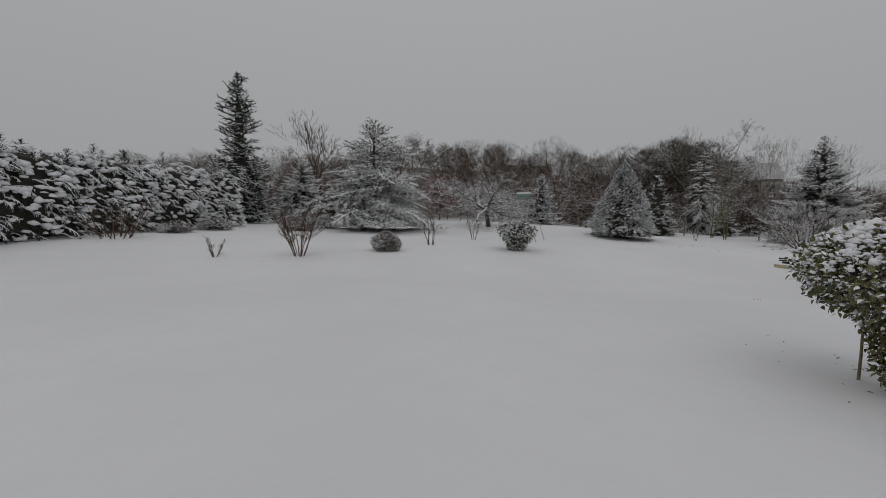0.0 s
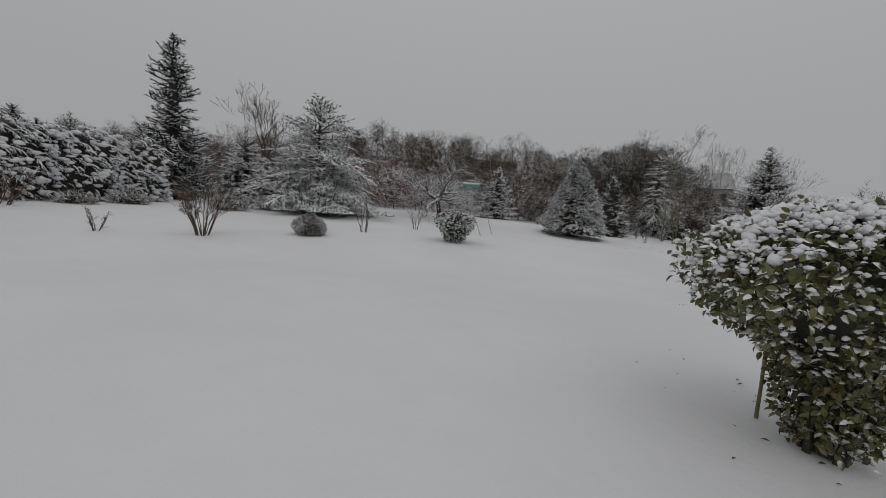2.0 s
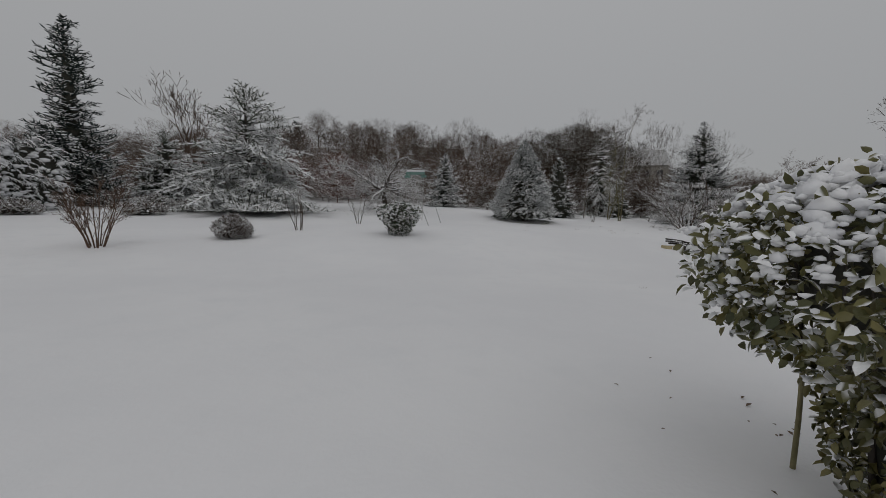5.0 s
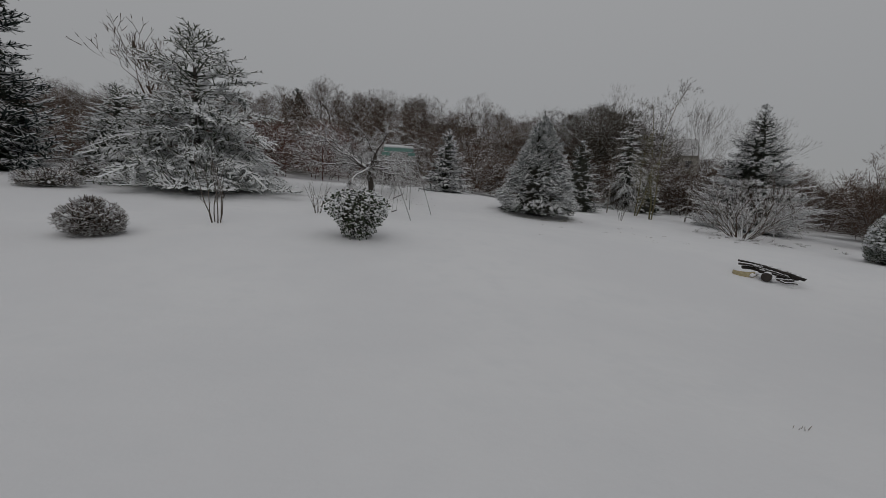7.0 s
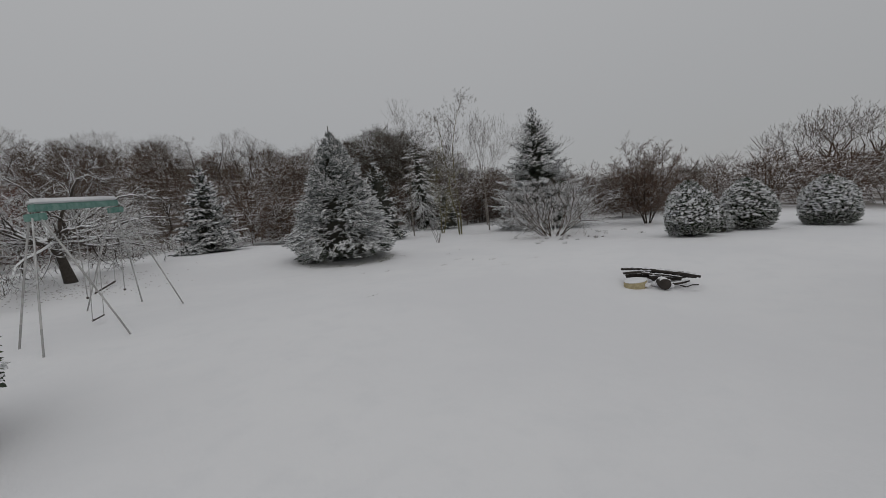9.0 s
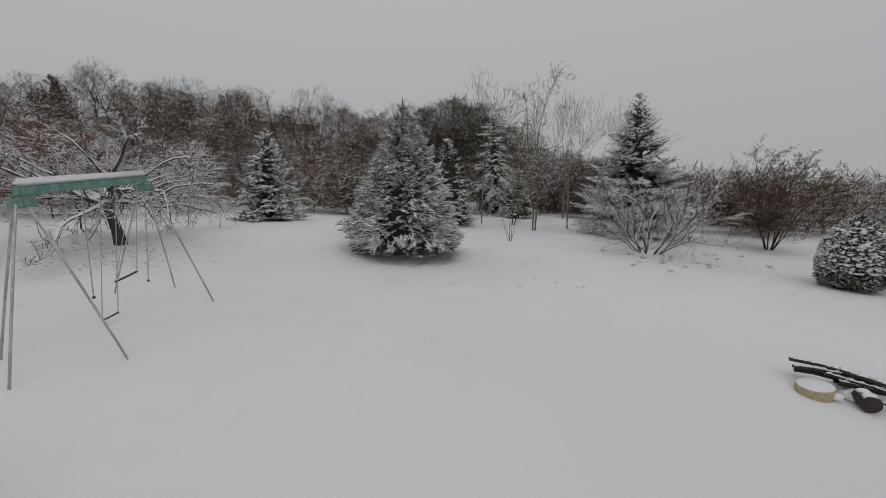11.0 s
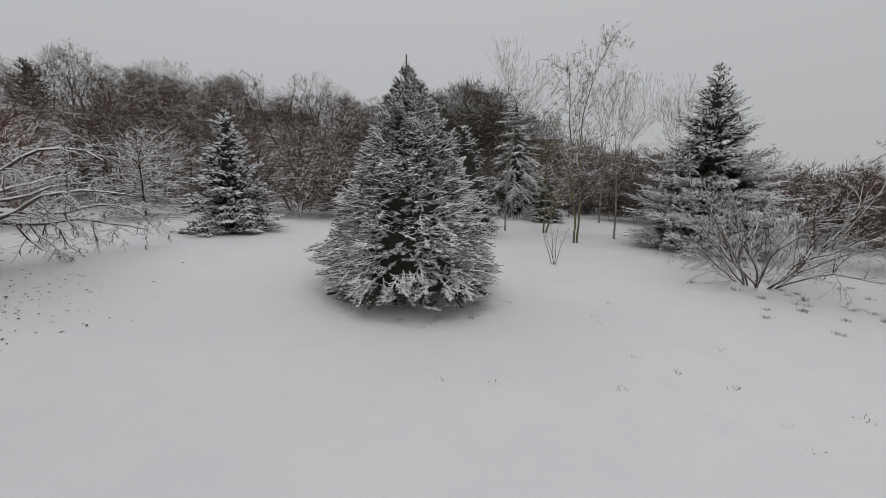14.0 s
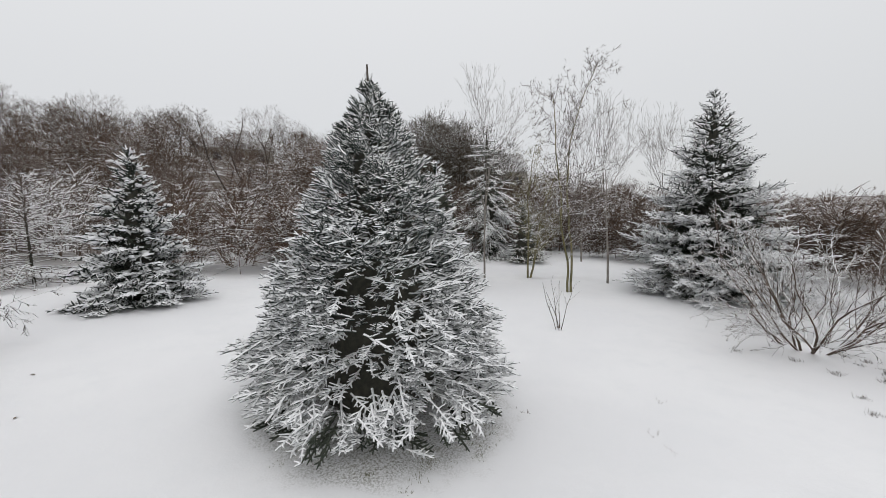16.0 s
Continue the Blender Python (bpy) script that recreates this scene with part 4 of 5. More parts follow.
# ---- the large laurel beside the first part of the way ----
LX, LY = 3.53, 2.82
PROFILE = np.array([(0.0, 0.23), (0.2, 0.27), (0.5, 0.35), (0.66, 0.50), (0.80, 0.78), (1.0, 0.93), (1.2, 0.89), (1.32, 0.76), (1.42, 0.48), (1.49, 0.25), (1.52, 0.05)])


def laurel_r(z):
    return float(np.interp(z, PROFILE[:, 0], PROFILE[:, 1]))


def leaf_mesh(name, l, w, fold, bend):
    v = [(0, 0, 0), (l * 0.35, w * 0.5, fold), (l * 0.35, 0, 0.0), (l * 0.35, -w * 0.5, fold),
         (l * 0.72, w * 0.42, fold * 0.9 - bend * 0.4), (l * 0.72, 0, -bend * 0.5), (l * 0.72, -w * 0.42, fold * 0.9 - bend * 0.4), (l, 0, -bend)]
    f = [(0, 2, 1), (0, 3, 2), (1, 2, 5), (1, 5, 4), (2, 3, 6), (2, 6, 5), (4, 5, 7), (5, 6, 7)]
    return np.array(v, float), np.array(f)


def laurel():
    rng = random.Random(5)
    t = thing("laurel_bush", LX, LY, "wide mushroom-shaped evergreen laurel heaped with snow", "bush", sink=0.01)
    t.scale = (0.91, 0.91, 0.91)
    forms = [leaf_mesh("leaf", l, w, 0.006, b) for l, w, b in ((0.052, 0.029, 0.011), (0.040, 0.024, 0.013), (0.062, 0.032, 0.015))]
    shared = [mesh_of("leaf", v, f, M_LEAF) for v, f in forms]
    V, F, n, single = [[], []], [[], []], [0, 0], 0
    for i in range(17000):
        z = 0.06 + 1.40 * rng.random() ** 0.68
        if z < 0.75 and rng.random() < 0.35:
            continue
        a = rng.random() * 6.283
        if noise.noise(Vector((3.2 * math.cos(a), 3.2 * math.sin(a), 4.5 * z))) < rng.uniform(-0.45, 0.1):
            continue
        R = 0.82 * laurel_r(z) * (1 - 0.13 * ease((z - 0.5) / 0.4) * math.cos(a + 0.7)) * (1 + 0.10 * math.sin(3 * a + 4 * z) + 0.06 * math.sin(7 * a - 5 * z))
        k = math.sqrt(rng.uniform(0.35, 1.12)) if z < 1.3 else math.sqrt(rng.random())
        p = Vector((R * k * math.cos(a), R * k * math.sin(a), z + 0.03 * rng.gauss(0, 1)))
        out = Vector((math.cos(a), math.sin(a), rng.uniform(-1.1, 0.6) if z < 1.2 else rng.uniform(-0.4, 0.9)))
        q = out.to_track_quat("X", "Z").to_matrix().to_4x4()
        m = Matrix.Translation(p) @ q @ pose(0, 0, 0, rng.gauss(0, 50), rng.gauss(10, 35), rng.gauss(0, 70))
        j = rng.randrange(3)
        facing = math.cos(a - math.radians(215))
        if single < 260 and k > 0.9 and facing > 0.2 and rng.random() < 0.5:
            o = new("leaf", shared[j])
            o.parent, o.matrix_basis = t, m
            single += 1
            continue
        v = np.c_[forms[j][0], np.ones(8)] @ np.array(m).T
        # inner and most low leaves take the less snowy material and come out darker
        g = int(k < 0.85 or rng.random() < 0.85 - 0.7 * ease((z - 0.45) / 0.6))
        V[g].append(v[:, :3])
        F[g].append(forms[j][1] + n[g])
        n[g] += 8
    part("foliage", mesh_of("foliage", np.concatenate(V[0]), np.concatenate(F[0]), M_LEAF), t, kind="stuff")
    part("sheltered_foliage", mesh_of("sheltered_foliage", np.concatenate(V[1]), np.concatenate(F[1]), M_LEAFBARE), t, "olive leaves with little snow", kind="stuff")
    for k in range(16):
        a, s = rng.random() * 6.283, rng.uniform(0.3, 0.8)
        pts = [(0.12 * math.cos(a), 0.12 * math.sin(a), 0.0)]
        for h in (0.4, 0.8, 1.2):
            r = laurel_r(h) * s * (0.7 if h < 0.5 else 0.9)
            pts.append((r * math.cos(a + 0.1 * h), r * math.sin(a + 0.1 * h), h + rng.uniform(-0.05, 0.05)))
        part("stem", tubes("stem", limb(pts, [0.016, 0.012, 0.008, 0.004]), M_BARK, 5), t)
    # solid dark core; its colour supplies the shade in the gaps between leaves
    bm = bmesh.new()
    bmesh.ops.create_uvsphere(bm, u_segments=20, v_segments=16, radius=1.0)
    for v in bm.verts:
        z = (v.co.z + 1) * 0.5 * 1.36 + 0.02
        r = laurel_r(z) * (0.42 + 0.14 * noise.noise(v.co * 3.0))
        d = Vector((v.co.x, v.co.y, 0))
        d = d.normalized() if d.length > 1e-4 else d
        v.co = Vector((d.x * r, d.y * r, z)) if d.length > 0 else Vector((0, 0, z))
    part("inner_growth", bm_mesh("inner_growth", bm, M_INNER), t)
    spots = []
    for k in range(3000):
        a, s = rng.random() * 6.283, math.sqrt(rng.random())
        r = 0.74 * s * (1 - 0.12 * math.cos(a + 0.7)) * (1 + 0.08 * math.sin(3 * a + 4.5))
        x, y = r * math.cos(a), r * math.sin(a)
        heap = noise.noise(Vector((x * 6, y * 6, 1.0)))
        if heap < -0.05 and rng.random() < 0.85:
            continue
        z = float(np.interp(r, [0, 0.35, 0.62, 0.76, 0.88], [1.50, 1.44, 1.35, 1.24, 1.06])) + 0.04 * heap + rng.gauss(0, 0.018)
        w = rng.uniform(0.012, 0.034) * (1.0 + 0.9 * max(0.0, heap)) * (2.0 if heap > 0.1 and rng.random() < 0.12 else 1.0) * (1.15 - 0.35 * s)
        spots.append((x, y, z, w, w * rng.uniform(0.4, 0.8)))
    for k in range(900):
        z, a = 1.22 - 0.70 * rng.random() ** 1.5, rng.random() * 6.283
        r = 0.84 * laurel_r(z) * (1 - 0.13 * math.cos(a + 0.7)) * rng.uniform(0.85, 1.03) * (1 + 0.10 * math.sin(3 * a + 4 * z) + 0.06 * math.sin(7 * a - 5 * z))
        w = rng.uniform(0.010, 0.026)
        spots.append((r * math.cos(a), r * math.sin(a), z + 0.02, w, w * rng.uniform(0.4, 0.7)))
    part("snow_cap", lumps("snow_cap", spots, M_CAP, 7), t, "soft heaps of snow", kind="stuff")


laurel()


def leafy_shrub(x, y, r, h, seed, label):
    """A small sister of the laurel: a rounded heap of leaves with dabs of snow."""
    rng = random.Random(seed)
    t = thing("leafy_shrub", x, y, label, "shrub", sink=0.02)
    forms = [leaf_mesh("leaf", l, w, 0.006, 0.012) for l, w in ((0.075, 0.038), (0.06, 0.03), (0.09, 0.042))]
    V, F, spots = [], [], []
    for i in range(2800):
        v, a = rng.random() ** 0.8, rng.random() * 6.283
        R = r * float(np.interp(v, [0, 0.1, 0.3, 0.55, 0.8, 0.93, 1.0], [0.42, 0.5, 0.66, 0.95, 1.0, 0.8, 0.3])) * (1 + 0.13 * math.sin(3 * a + 5 * v) + 0.08 * math.sin(8 * a))
        k = math.sqrt(rng.uniform(0.5, 1.05)) if v < 0.85 else math.sqrt(rng.random())
        p = Vector((R * k * math.cos(a), R * k * math.sin(a), 0.03 + h * 0.97 * v + rng.gauss(0, 0.02)))
        out = Vector((math.cos(a), math.sin(a), rng.uniform(-0.7, 0.8)))
        m = Matrix.Translation(p) @ out.to_track_quat("X", "Z").to_matrix().to_4x4() @ pose(0, 0, 0, rng.gauss(0, 40), rng.gauss(10, 30), rng.gauss(0, 60))
        j = rng.randrange(3)
        V.append((np.c_[forms[j][0], np.ones(8)] @ np.array(m).T)[:, :3])
        F.append(forms[j][1] + 8 * i)
        if rng.random() < 0.05 + 0.4 * v and k > 0.8:
            w = rng.uniform(0.02, 0.05)
            spots.append((p.x, p.y, p.z + 0.01, w, w * 0.45))
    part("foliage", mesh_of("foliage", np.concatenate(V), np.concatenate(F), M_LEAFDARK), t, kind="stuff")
    part("snow_cap", lumps("snow_cap", spots, M_CAP, seed), t, "dabs of snow", kind="stuff")
    for k in range(12):
        a, s = rng.random() * 6.283, rng.uniform(0.3, 0.85)
        part("stem", tubes("stem", limb([(0.06 * math.cos(a), 0.06 * math.sin(a), 0), (0.6 * r * s * math.cos(a), 0.6 * r * s * math.sin(a), h * 0.4), (r * s * math.cos(a), r * s * math.sin(a), h * 0.85)], [0.012, 0.009, 0.004]), M_BARK, 5), t)
    # dark core that gives this shrub a shaded inside by colour
    bm = bmesh.new()
    bmesh.ops.create_icosphere(bm, subdivisions=2, radius=1.0)
    for q in bm.verts:
        q.co = Vector((q.co.x * r * 0.6, q.co.y * r * 0.6, h * (0.5 + 0.4 * q.co.z))) * (1 + 0.15 * noise.noise(q.co * 3))
    part("inner_growth", bm_mesh("inner_growth", bm, M_INNER), t)


leafy_shrub(2.94, 15.0, 0.64, 1.05, 41, "rounded leafy evergreen shrub capped with snow on the lawn")
stake = thing("stake", 3.46, 3.20, "thin green-grey stake beside the laurel", "stake", sink=0.05)
part("rod", tubes("rod", limb([(0, 0, 0), (0.01, 0, 0.28), (0.02, 0.01, 0.62)], [0.012, 0.011, 0.010]), M_LICHEN, 7, True), stake)


# ---- the swing frame ----
def swing_frame():
    left, right = Vector((3.65, 18.45)), Vector((4.66, 20.40))
    mid = (left + right) / 2
    u = (right - left).normalized()
    v = Vector((u.y, -u.x))
    t = thing("swing_frame", mid.x, mid.y, "metal swing frame with a green snow-topped beam", "swing")
    z0 = gz(mid.x, mid.y)
    half, H, tilt = 1.10, 2.18, 0.08
    turn = Matrix(((u.x, v.x, 0, 0), (u.y, v.y, 0, 0), (0, 0, 1, 0), (0, 0, 0, 1)))

    def place(a, b, h):
        w = turn @ Vector((a, b, 0))
        return (w.x, w.y, h)

    def box(a0, a1, b0, b1, h0, h1, bev=0.01):
        bm = bmesh.new()
        bmesh.ops.create_cube(bm, size=1.0)
        for q in bm.verts:
            q.co = Vector(((a0 + a1) / 2 + q.co.x * (a1 - a0), (b0 + b1) / 2 + q.co.y * (b1 - b0), (h0 + h1) / 2 + q.co.z * (h1 - h0)))
        bmesh.ops.bevel(bm, geom=bm.edges[:], offset=bev, segments=2, affect="EDGES")
        for q in bm.verts:
            q.co.z += tilt * q.co.x
        bm.transform(turn)
        return bm

    part("beam", bm_mesh("beam", box(-half, half, -0.05, 0.05, H - 0.11, H), M_GREEN), t, "green painted steel beam")
    bm = box(-half + 0.01, half - 0.01, -0.068, 0.068, H - 0.015, H + 0.085, 0.035)
    part("snow_strip", bm_mesh("snow_strip", bm, M_CAP, True), t, "strip of snow on the beam")
    for s in (-1, 1):
        part("bracket", bm_mesh("bracket", box(s * (half - 0.05) - 0.09, s * (half - 0.05) + 0.09, -0.10, 0.10, H - 0.24, H - 0.132), M_GREEN), t, "green painted bracket")
    # three legs at each end: end, then the foot's reach along and across the beam
    for s, a, b in ((-1, 0.13, -0.63), (-1, -0.60, 0.15), (-1, 0.18, 0.85), (1, 0.55, 0.64), (1, 1.50, -0.60), (1, 0.97, -1.44)):
        top = place(s * half + 0.06 * a, 0.09 * b, H - 0.2 + tilt * s * half)
        w = turn @ Vector((s * half + a, b, 0))
        g = gz(mid.x + w.x, mid.y + w.y) - z0
        foot = (w.x, w.y, g - 0.04)
        bow = 0.03
        pts = [tuple(top[i] + (foot[i] - top[i]) * f + (bow * math.sin(math.pi * f) if i == 2 else 0.0) for i in range(3)) for f in (0, 0.2, 0.4, 0.6, 0.8, 1)]
        part("leg", tubes("leg", limb(pts, [0.0145] * 6), M_STEEL, 8, True), t, "thin grey steel leg with frost")
    # two bar seats on thin rods, each end given as along, across, height
    for e0, e1 in (((0.24, -0.31, 0.10), (0.52, -0.27, 0.14)), ((1.02, -0.62, 0.52), (0.98, -0.22, 0.70))):
        for e in (e0, e1):
            top = (e[0] - 0.02, 0.2 * e[1], H - 0.13 + tilt * e[0])
            rod = limb([place(*top), place((top[0] + e[0]) / 2, (top[1] + e[1]) / 2, (top[2] + e[2]) / 2 + 0.02), place(*e)], [0.006, 0.006, 0.007])
            part("hanger", tubes("hanger", rod, M_STEEL, 6), t, "thin hanging rod")
        seat = part("seat", tubes("seat", limb([place(*e0), place(*[(p + q) / 2 for p, q in zip(e0, e1)]), place(*e1)], [0.017, 0.018, 0.017]), M_RUST, 8, True), t, "dark bar of a swing seat")
        rim = [place(*[p + (q - p) * f + (0.018 if i == 2 else 0.0) for i, (p, q) in enumerate(zip(e0, e1))]) for f in (0.1, 0.5, 0.9)]
        part("snow_strip", tubes("snow_strip", limb(rim, [0.010, 0.013, 0.010]), M_CAP, 6, True), seat, "thin line of snow")
    for a, b, h in ((1.09, -0.18, 0.50), (-0.2, -0.1, 0.55)):
        rod = limb([place(a, 0.0, H - 0.13 + tilt * a), place(a + 0.04, 0.5 * b, 1.3), place(a + 0.08, b, h)], [0.008, 0.008, 0.009])
        hanger = part("hanger", tubes("hanger", rod, M_STEEL, 6), t, "thin hanging rod")
        bm = bmesh.new()
        bmesh.ops.create_icosphere(bm, subdivisions=2, radius=0.022, matrix=Matrix.Translation(place(a + 0.08, b, h)))
        part("knob", bm_mesh("knob", bm, M_RUST, True), hanger, "dark knob at the rod's end")


swing_frame()


# ---- the pile of logs ----
def log_pile():
    X, Y = 12.36, 13.7
    t = thing("log_pile", X, Y, "small pile of snow-covered logs and branches", "logs")
    u = Vector((0.65, -0.91, 0))
    v = Vector((0.91, 0.65, 0))

    def at(a, b, h):
        return u * a + v * b + Vector((0, 0, h))

    bm = bmesh.new()
    bmesh.ops.create_cone(bm, segments=24, radius1=0.25, radius2=0.245, depth=0.14, cap_ends=True, matrix=Matrix.Translation(at(-0.33, -0.12, 0.07)) @ Matrix.Diagonal((1.0, 0.8, 1, 1)))
    bmesh.ops.bevel(bm, geom=bm.edges[:], offset=0.012, segments=1, affect="EDGES")
    slab = part("log_slab", bm_mesh("log_slab", bm, M_CUT), t, "pale sawn slab of trunk")
    bm = bmesh.new()
    bmesh.ops.create_uvsphere(bm, u_segments=20, v_segments=10, radius=1.0, matrix=Matrix.Translation(at(-0.33, -0.12, 0.145)) @ Matrix.Diagonal((0.235, 0.19, 0.025, 1)))
    part("snow_cap", bm_mesh("snow_cap", bm, M_CAP, True), slab, "cap of snow")
    rng = random.Random(9)
    for a0, a1, b0, b1, h0, h1, r in ((-0.50, 0.50, 0.20, 0.02, 0.33, 0.20, 0.030), (-0.48, 0.10, 0.10, 0.16, 0.27, 0.24, 0.030), (-0.05, 0.68, 0.12, -0.06, 0.29, 0.10, 0.040),
                                      (-0.15, 0.66, 0.25, 0.10, 0.26, 0.08, 0.034), (-0.2, 0.40, 0.05, -0.05, 0.25, 0.15, 0.022), (0.05, 0.62, 0.2, 0.22, 0.25, 0.12, 0.020), (-0.42, 0.15, 0.28, 0.2, 0.18, 0.13, 0.05), (-0.1, 0.42, 0.0, 0.1, 0.16, 0.08, 0.05),
                                      (0.12, 0.5, -0.2, -0.1, 0.06, 0.05, 0.03), (0.30, 0.58, -0.30, -0.26, 0.04, 0.03, 0.018), (0.0, 0.55, 0.32, 0.34, 0.07, 0.06, 0.05)):
        pts = [tuple(at(a0 + (a1 - a0) * f, b0 + (b1 - b0) * f + rng.gauss(0, 0.015), h0 + (h1 - h0) * f + rng.gauss(0, 0.012))) for f in (0, 0.3, 0.65, 1)]
        branch = part("branch", tubes("branch", limb(pts, [r, r * 0.95, r * 0.9, r * 0.75]), M_LOG, 8, True), t, "dark wet branch with snow")
        part("snow_strip", lumps("snow_strip", [(p[0] + (q[0] - p[0]) * f, p[1] + (q[1] - p[1]) * f, p[2] + (q[2] - p[2]) * f + r * 0.9, r * 1.5, r * 0.5)
             for p, q in zip(pts, pts[1:]) for f in (0.2, 0.6) if rng.random() < 0.7] or [(*pts[1], r, r * 0.4)], M_CAP, 3), branch, "snow lying along the branch", kind="stuff")
    bm = bmesh.new()
    bmesh.ops.create_cone(bm, segments=16, radius1=0.105, radius2=0.10, depth=0.26, cap_ends=True, matrix=Matrix.Translation(at(0.08, -0.22, 0.09)) @ (Matrix.Rotation(math.atan2(v.y, v.x), 4, "Z") @ Matrix.Rotation(math.pi / 2, 4, "Y")))
    bmesh.ops.bevel(bm, geom=bm.edges[:], offset=0.008, segments=1, affect="EDGES")
    part("log", bm_mesh("log", bm, M_LOG), t, "short round log seen end on")
    part("snow_cap", lumps("snow_cap", [tuple(at(rng.uniform(-0.2, 0.3), rng.uniform(-0.25, 0.0), rng.uniform(0.02, 0.10))) + (rng.uniform(0.06, 0.13), 0.05) for _ in range(12)], M_CAP, 4), t, "snow drifted between the logs", kind="stuff")


log_pile()


# ---- low growth and litter on the snow ----
def tuft(x, y, h, seed, label, mat, n=26):
    rng = random.Random(seed)
    t = thing("grass_tuft", x, y, label, "grass", "tufts showing through the snow")
    segs = []
    for _ in range(n):
        a, s = rng.random() * 6.283, rng.uniform(0.1, 1.2)
        q = (rng.gauss(0, 0.05), rng.gauss(0, 0.05), -0.01)
        l = h * rng.uniform(0.5, 1.1)
        d = unit(math.cos(a) * s, math.sin(a) * s, 1)
        segs.append((*q, q[0] + d[0] * l, q[1] + d[1] * l, q[2] + d[2] * l, 0.004, 0.0015))
    part("blade_clump", tubes("blade_clump", segs, mat, 3), t, kind="stuff")
    return t


tuft(8.22, 17.25, 0.035, 301, "single dark tuft poking out of the snow", M_DEAD, 6)
tuft(6.58, 8.19, 0.06, 302, "single dark tuft poking out of the snow", M_DEAD, 5)
rng = random.Random(303)
for k in range(26):
    x, y = rng.gauss(18.4, 1.3), rng.gauss(20.0, 0.8)
    tuft(x, y, rng.uniform(0.05, 0.11), 310 + k, "frosted tuft of long grass under the bushes", M_DUSTED, 34)
for k in range(60):
    a = rng.random() * 6.283
    tuft(10.9 + 1.75 * math.cos(a) * rng.uniform(0.7, 1.05), 23.75 + 1.75 * math.sin(a) * rng.uniform(0.7, 1.05), rng.uniform(0.03, 0.06), 400 + k, "short green grass showing round the spruce", M_GRASS, 16)
for k, (x, y) in enumerate(((12.6, 19.75), (14.1, 19.3), (12.7, 19.1), (12.9, 18.5), (13.3, 20.9), (10.3, 20.0), (9.7, 20.4), (12.5, 22.5), (12.6, 17.8), (13.5, 17.5), (12.3, 17.5), (11.6, 19.2), (13.5, 21.2), (14.4, 21.6), (19.0, 20.0), (5.1, 24.2))):
    tuft(x, y, rng.uniform(0.03, 0.07), 370 + k, "small dark tuft poking out of the snow", M_DEAD, 8)


def litter(name, spots, label):
    """Fallen leaves, far too many and too small to tell apart."""
    rng = random.Random(len(spots))
    V, F = [], []
    for k, (x, y, w) in enumerate(spots):
        a, e = rng.random() * 6.283, rng.uniform(-0.5, 0.5)
        z = gz(x, y) + 0.008
        c, s = math.cos(a), math.sin(a)
        for px, py, pz in ((-1, 0, 0.0), (0, 0.5, 0.25), (1, 0, 0.1), (0, -0.5, 0.3)):
            V.append((x + w * (px * c - py * s), y + w * (px * s + py * c), z + w * (pz + 0.4 * e * px)))
        F.append((4 * k, 4 * k + 1, 4 * k + 2, 4 * k + 3))
    return tagged(new(name, mesh_of(name, V, F, M_DEAD)), label, "leaves", kind="stuff")


spots = [(rng.gauss(3.5, 1.1), rng.gauss(25.2, 0.8), rng.uniform(0.016, 0.038)) for _ in range(380)]
litter("fallen_leaves", spots, "brown leaves scattered on the snow under the apple tree")
spots = [(LX + 0.2 + 1.6 * rng.uniform(-0.6, 1) * rng.random(), LY + 0.1 + 1.6 * rng.uniform(-0.6, 1) * rng.random(), rng.uniform(0.012, 0.026)) for _ in range(60)]
litter("fallen_leaves", spots, "small dark leaves dropped on the snow round the laurel")

# a beech hedge that keeps its rust-brown leaves, behind the apple tree
rng = random.Random(88)
spots = [(rng.uniform(-11, 2.2), rng.uniform(33.5, 37.0), rng.uniform(2.6, 3.8)) for _ in range(26)]
far_wood("beech_hedge", spots, "rust-brown leafy hedge sprinkled with snow", M_RUSTLEAF, 620)
spots = [(rng.uniform(8.0, 19), rng.uniform(35.0, 38.5), rng.uniform(2.2, 3.6)) for _ in range(24)]
far_wood("snowy_brush", spots, "pale brush thickly dusted with snow at the foot of the wood", M_PALE, 420)
spots = [(rng.uniform(-22, -8), rng.uniform(33.0, 38.0), rng.uniform(2.2, 3.4)) for _ in range(22)]
far_wood("snowy_brush", spots, "brown brush dusted with snow behind the conifers", M_RED, 420)
spots = [(rng.uniform(-32, 7), rng.uniform(38.0, 48.0), rng.uniform(2.4, 3.8)) for _ in range(45)] + [(rng.uniform(19, 52), rng.uniform(37.0, 46.0), rng.uniform(2.2, 3.4)) for _ in range(45)]
far_wood("pale_brush", spots[::2], "pale tangled brush dusted with snow before the wood", M_DUSTED, 430)
far_wood("brown_brush", spots[1::2], "brown tangled brush before the wood", M_WOOD, 430)
spots = [(rng.uniform(22, 38), rng.uniform(34.5, 43.0), rng.uniform(2.6, 4.4)) for _ in range(40)] + [(rng.uniform(28, 35), rng.uniform(20, 34), rng.uniform(1.9, 2.9)) for _ in range(32)]
far_wood("brown_brush", spots, "dull brown brush thick behind the birches and bushes", M_WOOD, 420)
spots = [(rng.uniform(-36, 40), rng.uniform(45.0, 62.0), rng.uniform(2.2, 3.4)) for _ in range(90)]
far_wood("undergrowth", spots, "low brown undergrowth between the trees of the wood", M_PALE, 300)
spots = []
for _ in range(44):
    k = rng.gauss(0, 1)
    spots.append((30.5 + 3.4 * k, 52.0 + rng.gauss(0, 2.2), rng.uniform(8.2, 9.8) - 0.9 * k * k))
far_wood("dark_thicket", spots, "dark rounded mass of bare trees on the hill", M_DARKWOOD, 900)

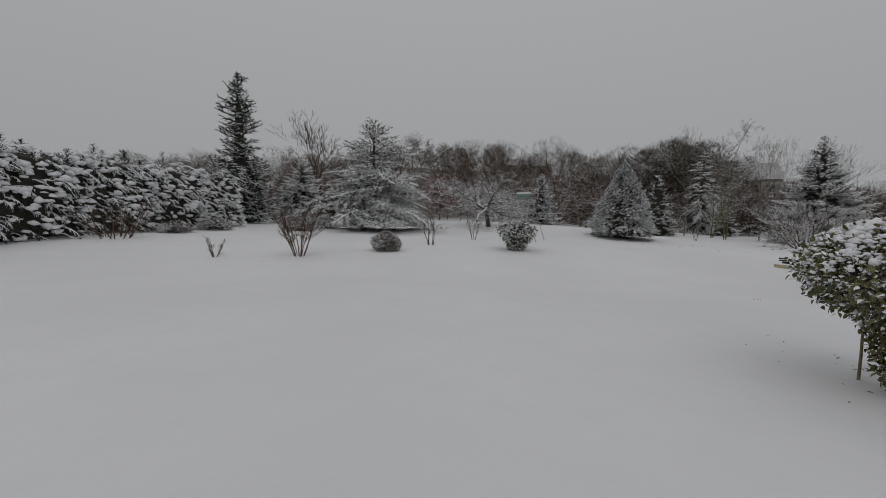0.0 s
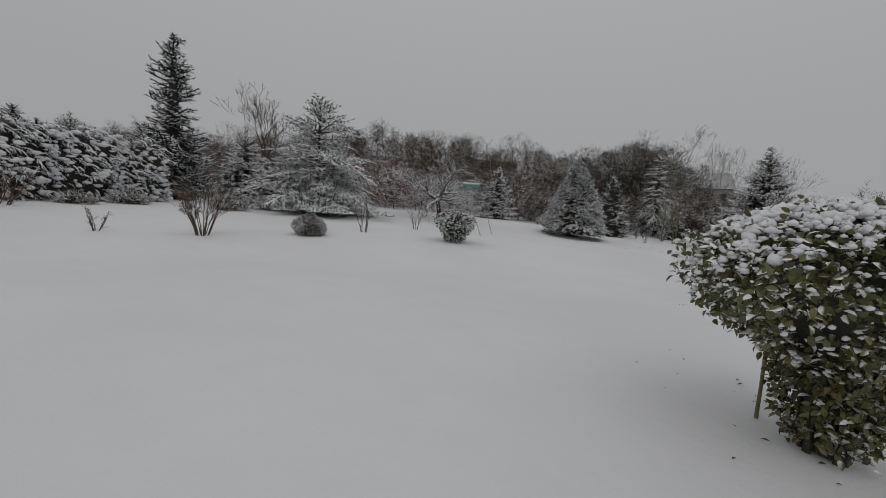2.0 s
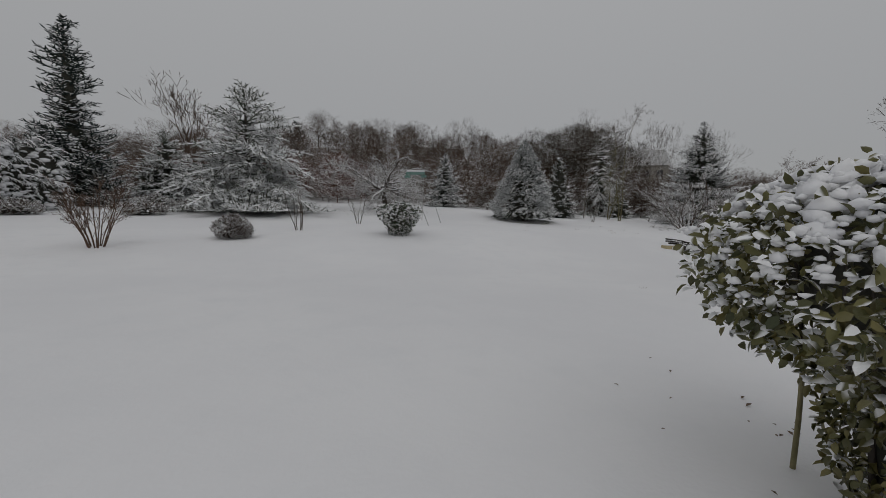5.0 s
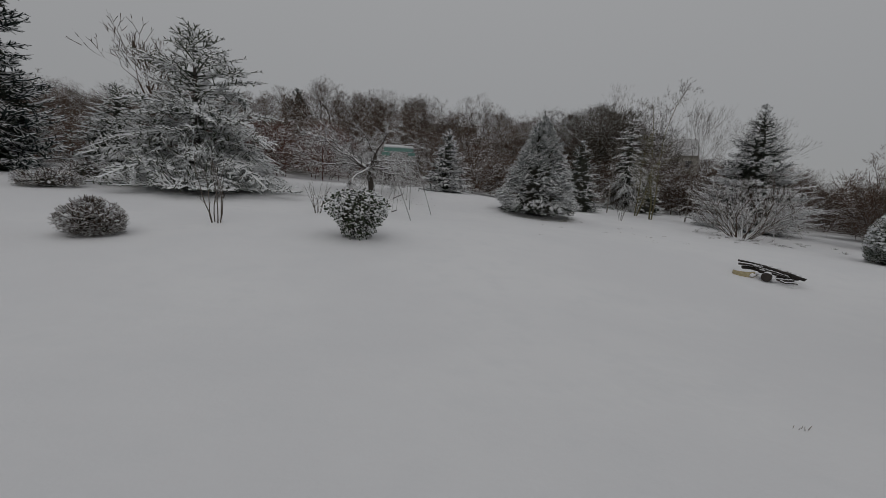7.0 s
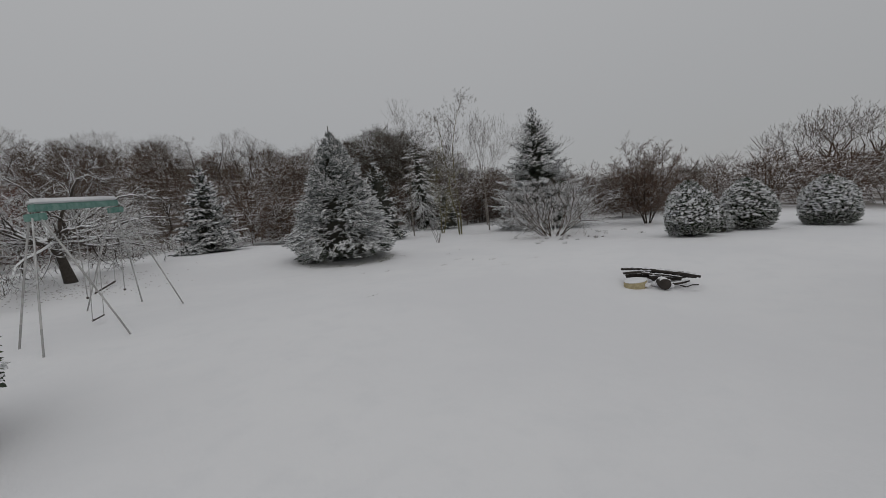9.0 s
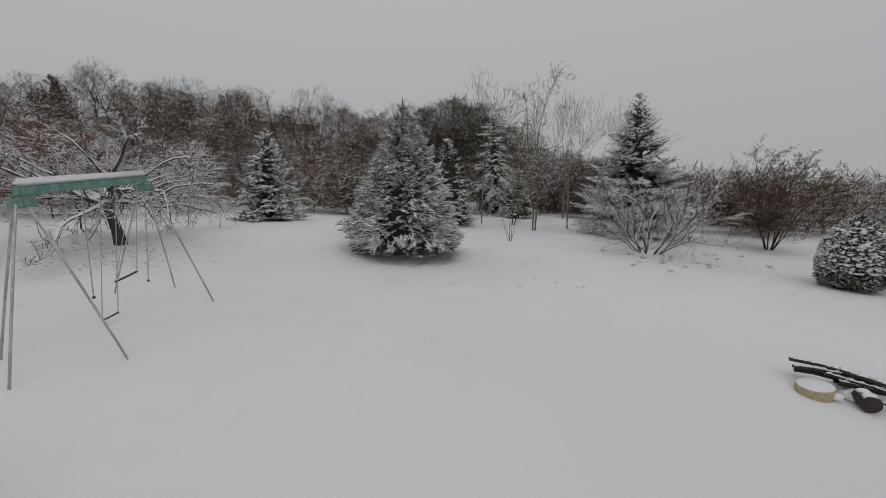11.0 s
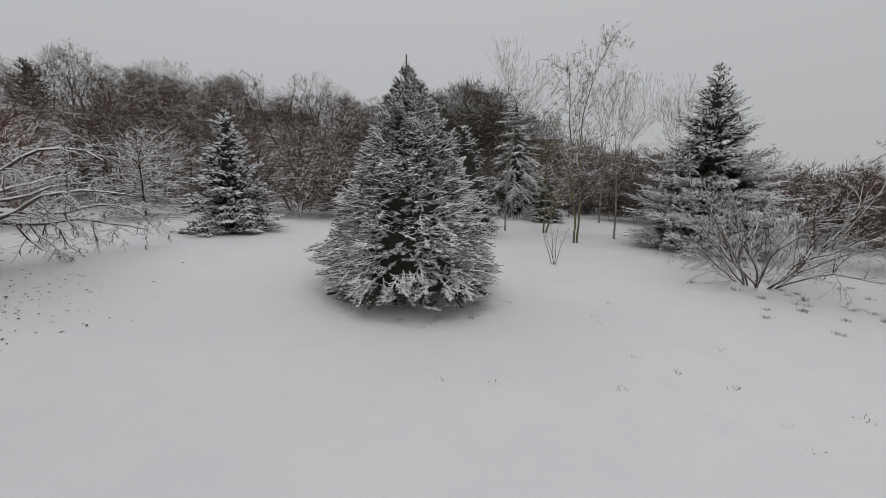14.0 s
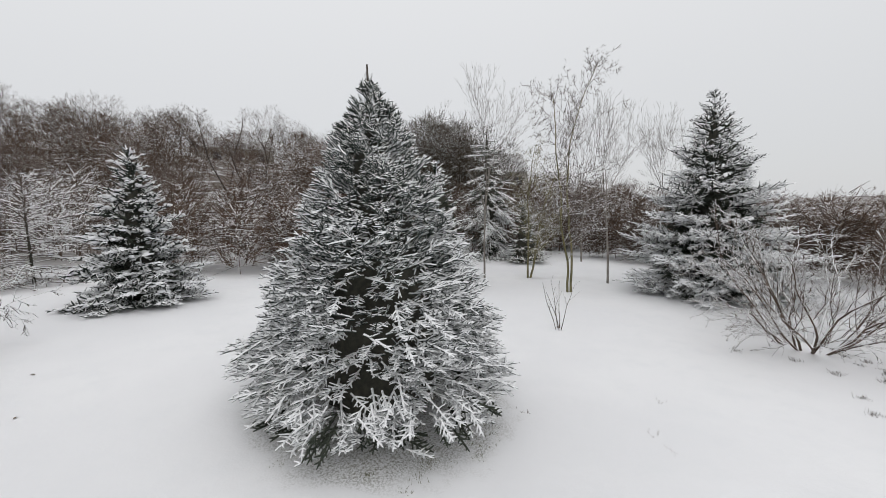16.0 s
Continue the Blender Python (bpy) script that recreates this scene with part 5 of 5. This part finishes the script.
# brush and a small leaning shrub beyond the laurel
spots = [(14.2 + rng.uniform(0, 5), rng.uniform(3.0, 7.5), rng.uniform(1.2, 1.7)) for _ in range(20)]
far_wood("mossy_brush", spots, "dull green-brown brush under the fan-shaped tree", M_LICHEN, 420)
bare_tree("leaning_shrub", 11.3, 5.65, 1.2, 90, M_LICHEN, "small leaning shrub with a few yellow-green leaves", r=0.05, lean=(0.5, -0.2), category="shrub",
          levels=2, kids=(9, 6), ratio=0.5, angle=0.9, wobble=0.12, up=(0.0, 0.0), step=0.2, start=0.3, thin=0.008)


# ---- far buildings on the hill ----
def far_house(name, x, y, l, d, wall, roof, turn, label):
    t = thing(name, x, y, label, "house", turn=turn, sink=0.3)
    bm = bmesh.new()
    bmesh.ops.create_cube(bm, size=1.0, matrix=Matrix.Translation((0, 0, wall / 2)) @ Matrix.Diagonal((l, d, wall, 1)))
    part("wall", bm_mesh("wall", bm, M_WALL), t)
    bm = bmesh.new()
    o = 0.35
    v = [bm.verts.new(p) for p in ((-l / 2 - o, -d / 2 - o, wall - 0.1), (l / 2 + o, -d / 2 - o, wall - 0.1), (l / 2 + o, 0, wall + roof), (-l / 2 - o, 0, wall + roof),
                                   (-l / 2 - o, d / 2 + o, wall - 0.1), (l / 2 + o, d / 2 + o, wall - 0.1))]
    bm.faces.new((v[0], v[1], v[2], v[3]))
    bm.faces.new((v[3], v[2], v[5], v[4]))
    bmesh.ops.solidify(bm, geom=bm.faces[:], thickness=0.18)
    part("roof", bm_mesh("roof", bm, M_ROOF), t, "snow-covered roof")
    for k in range(3):
        bm = bmesh.new()
        bmesh.ops.create_cube(bm, size=1.0, matrix=Matrix.Translation(((k - 1) * l * 0.3, -d / 2 - 0.02, wall * 0.5)) @ Matrix.Diagonal((0.9, 0.06, 1.0, 1)))
        part("window", bm_mesh("window", bm, M_POT), t, "dark window")


far_house("barn", 17.8, 82, 9.0, 5.0, 2.2, 1.5, 8, "low barn with a snowy roof on the far hill")
far_house("farmhouse", 46.9, 60.8, 6.0, 6.0, 2.6, 2.6, -25, "small farmhouse with a snowy roof among the trees")
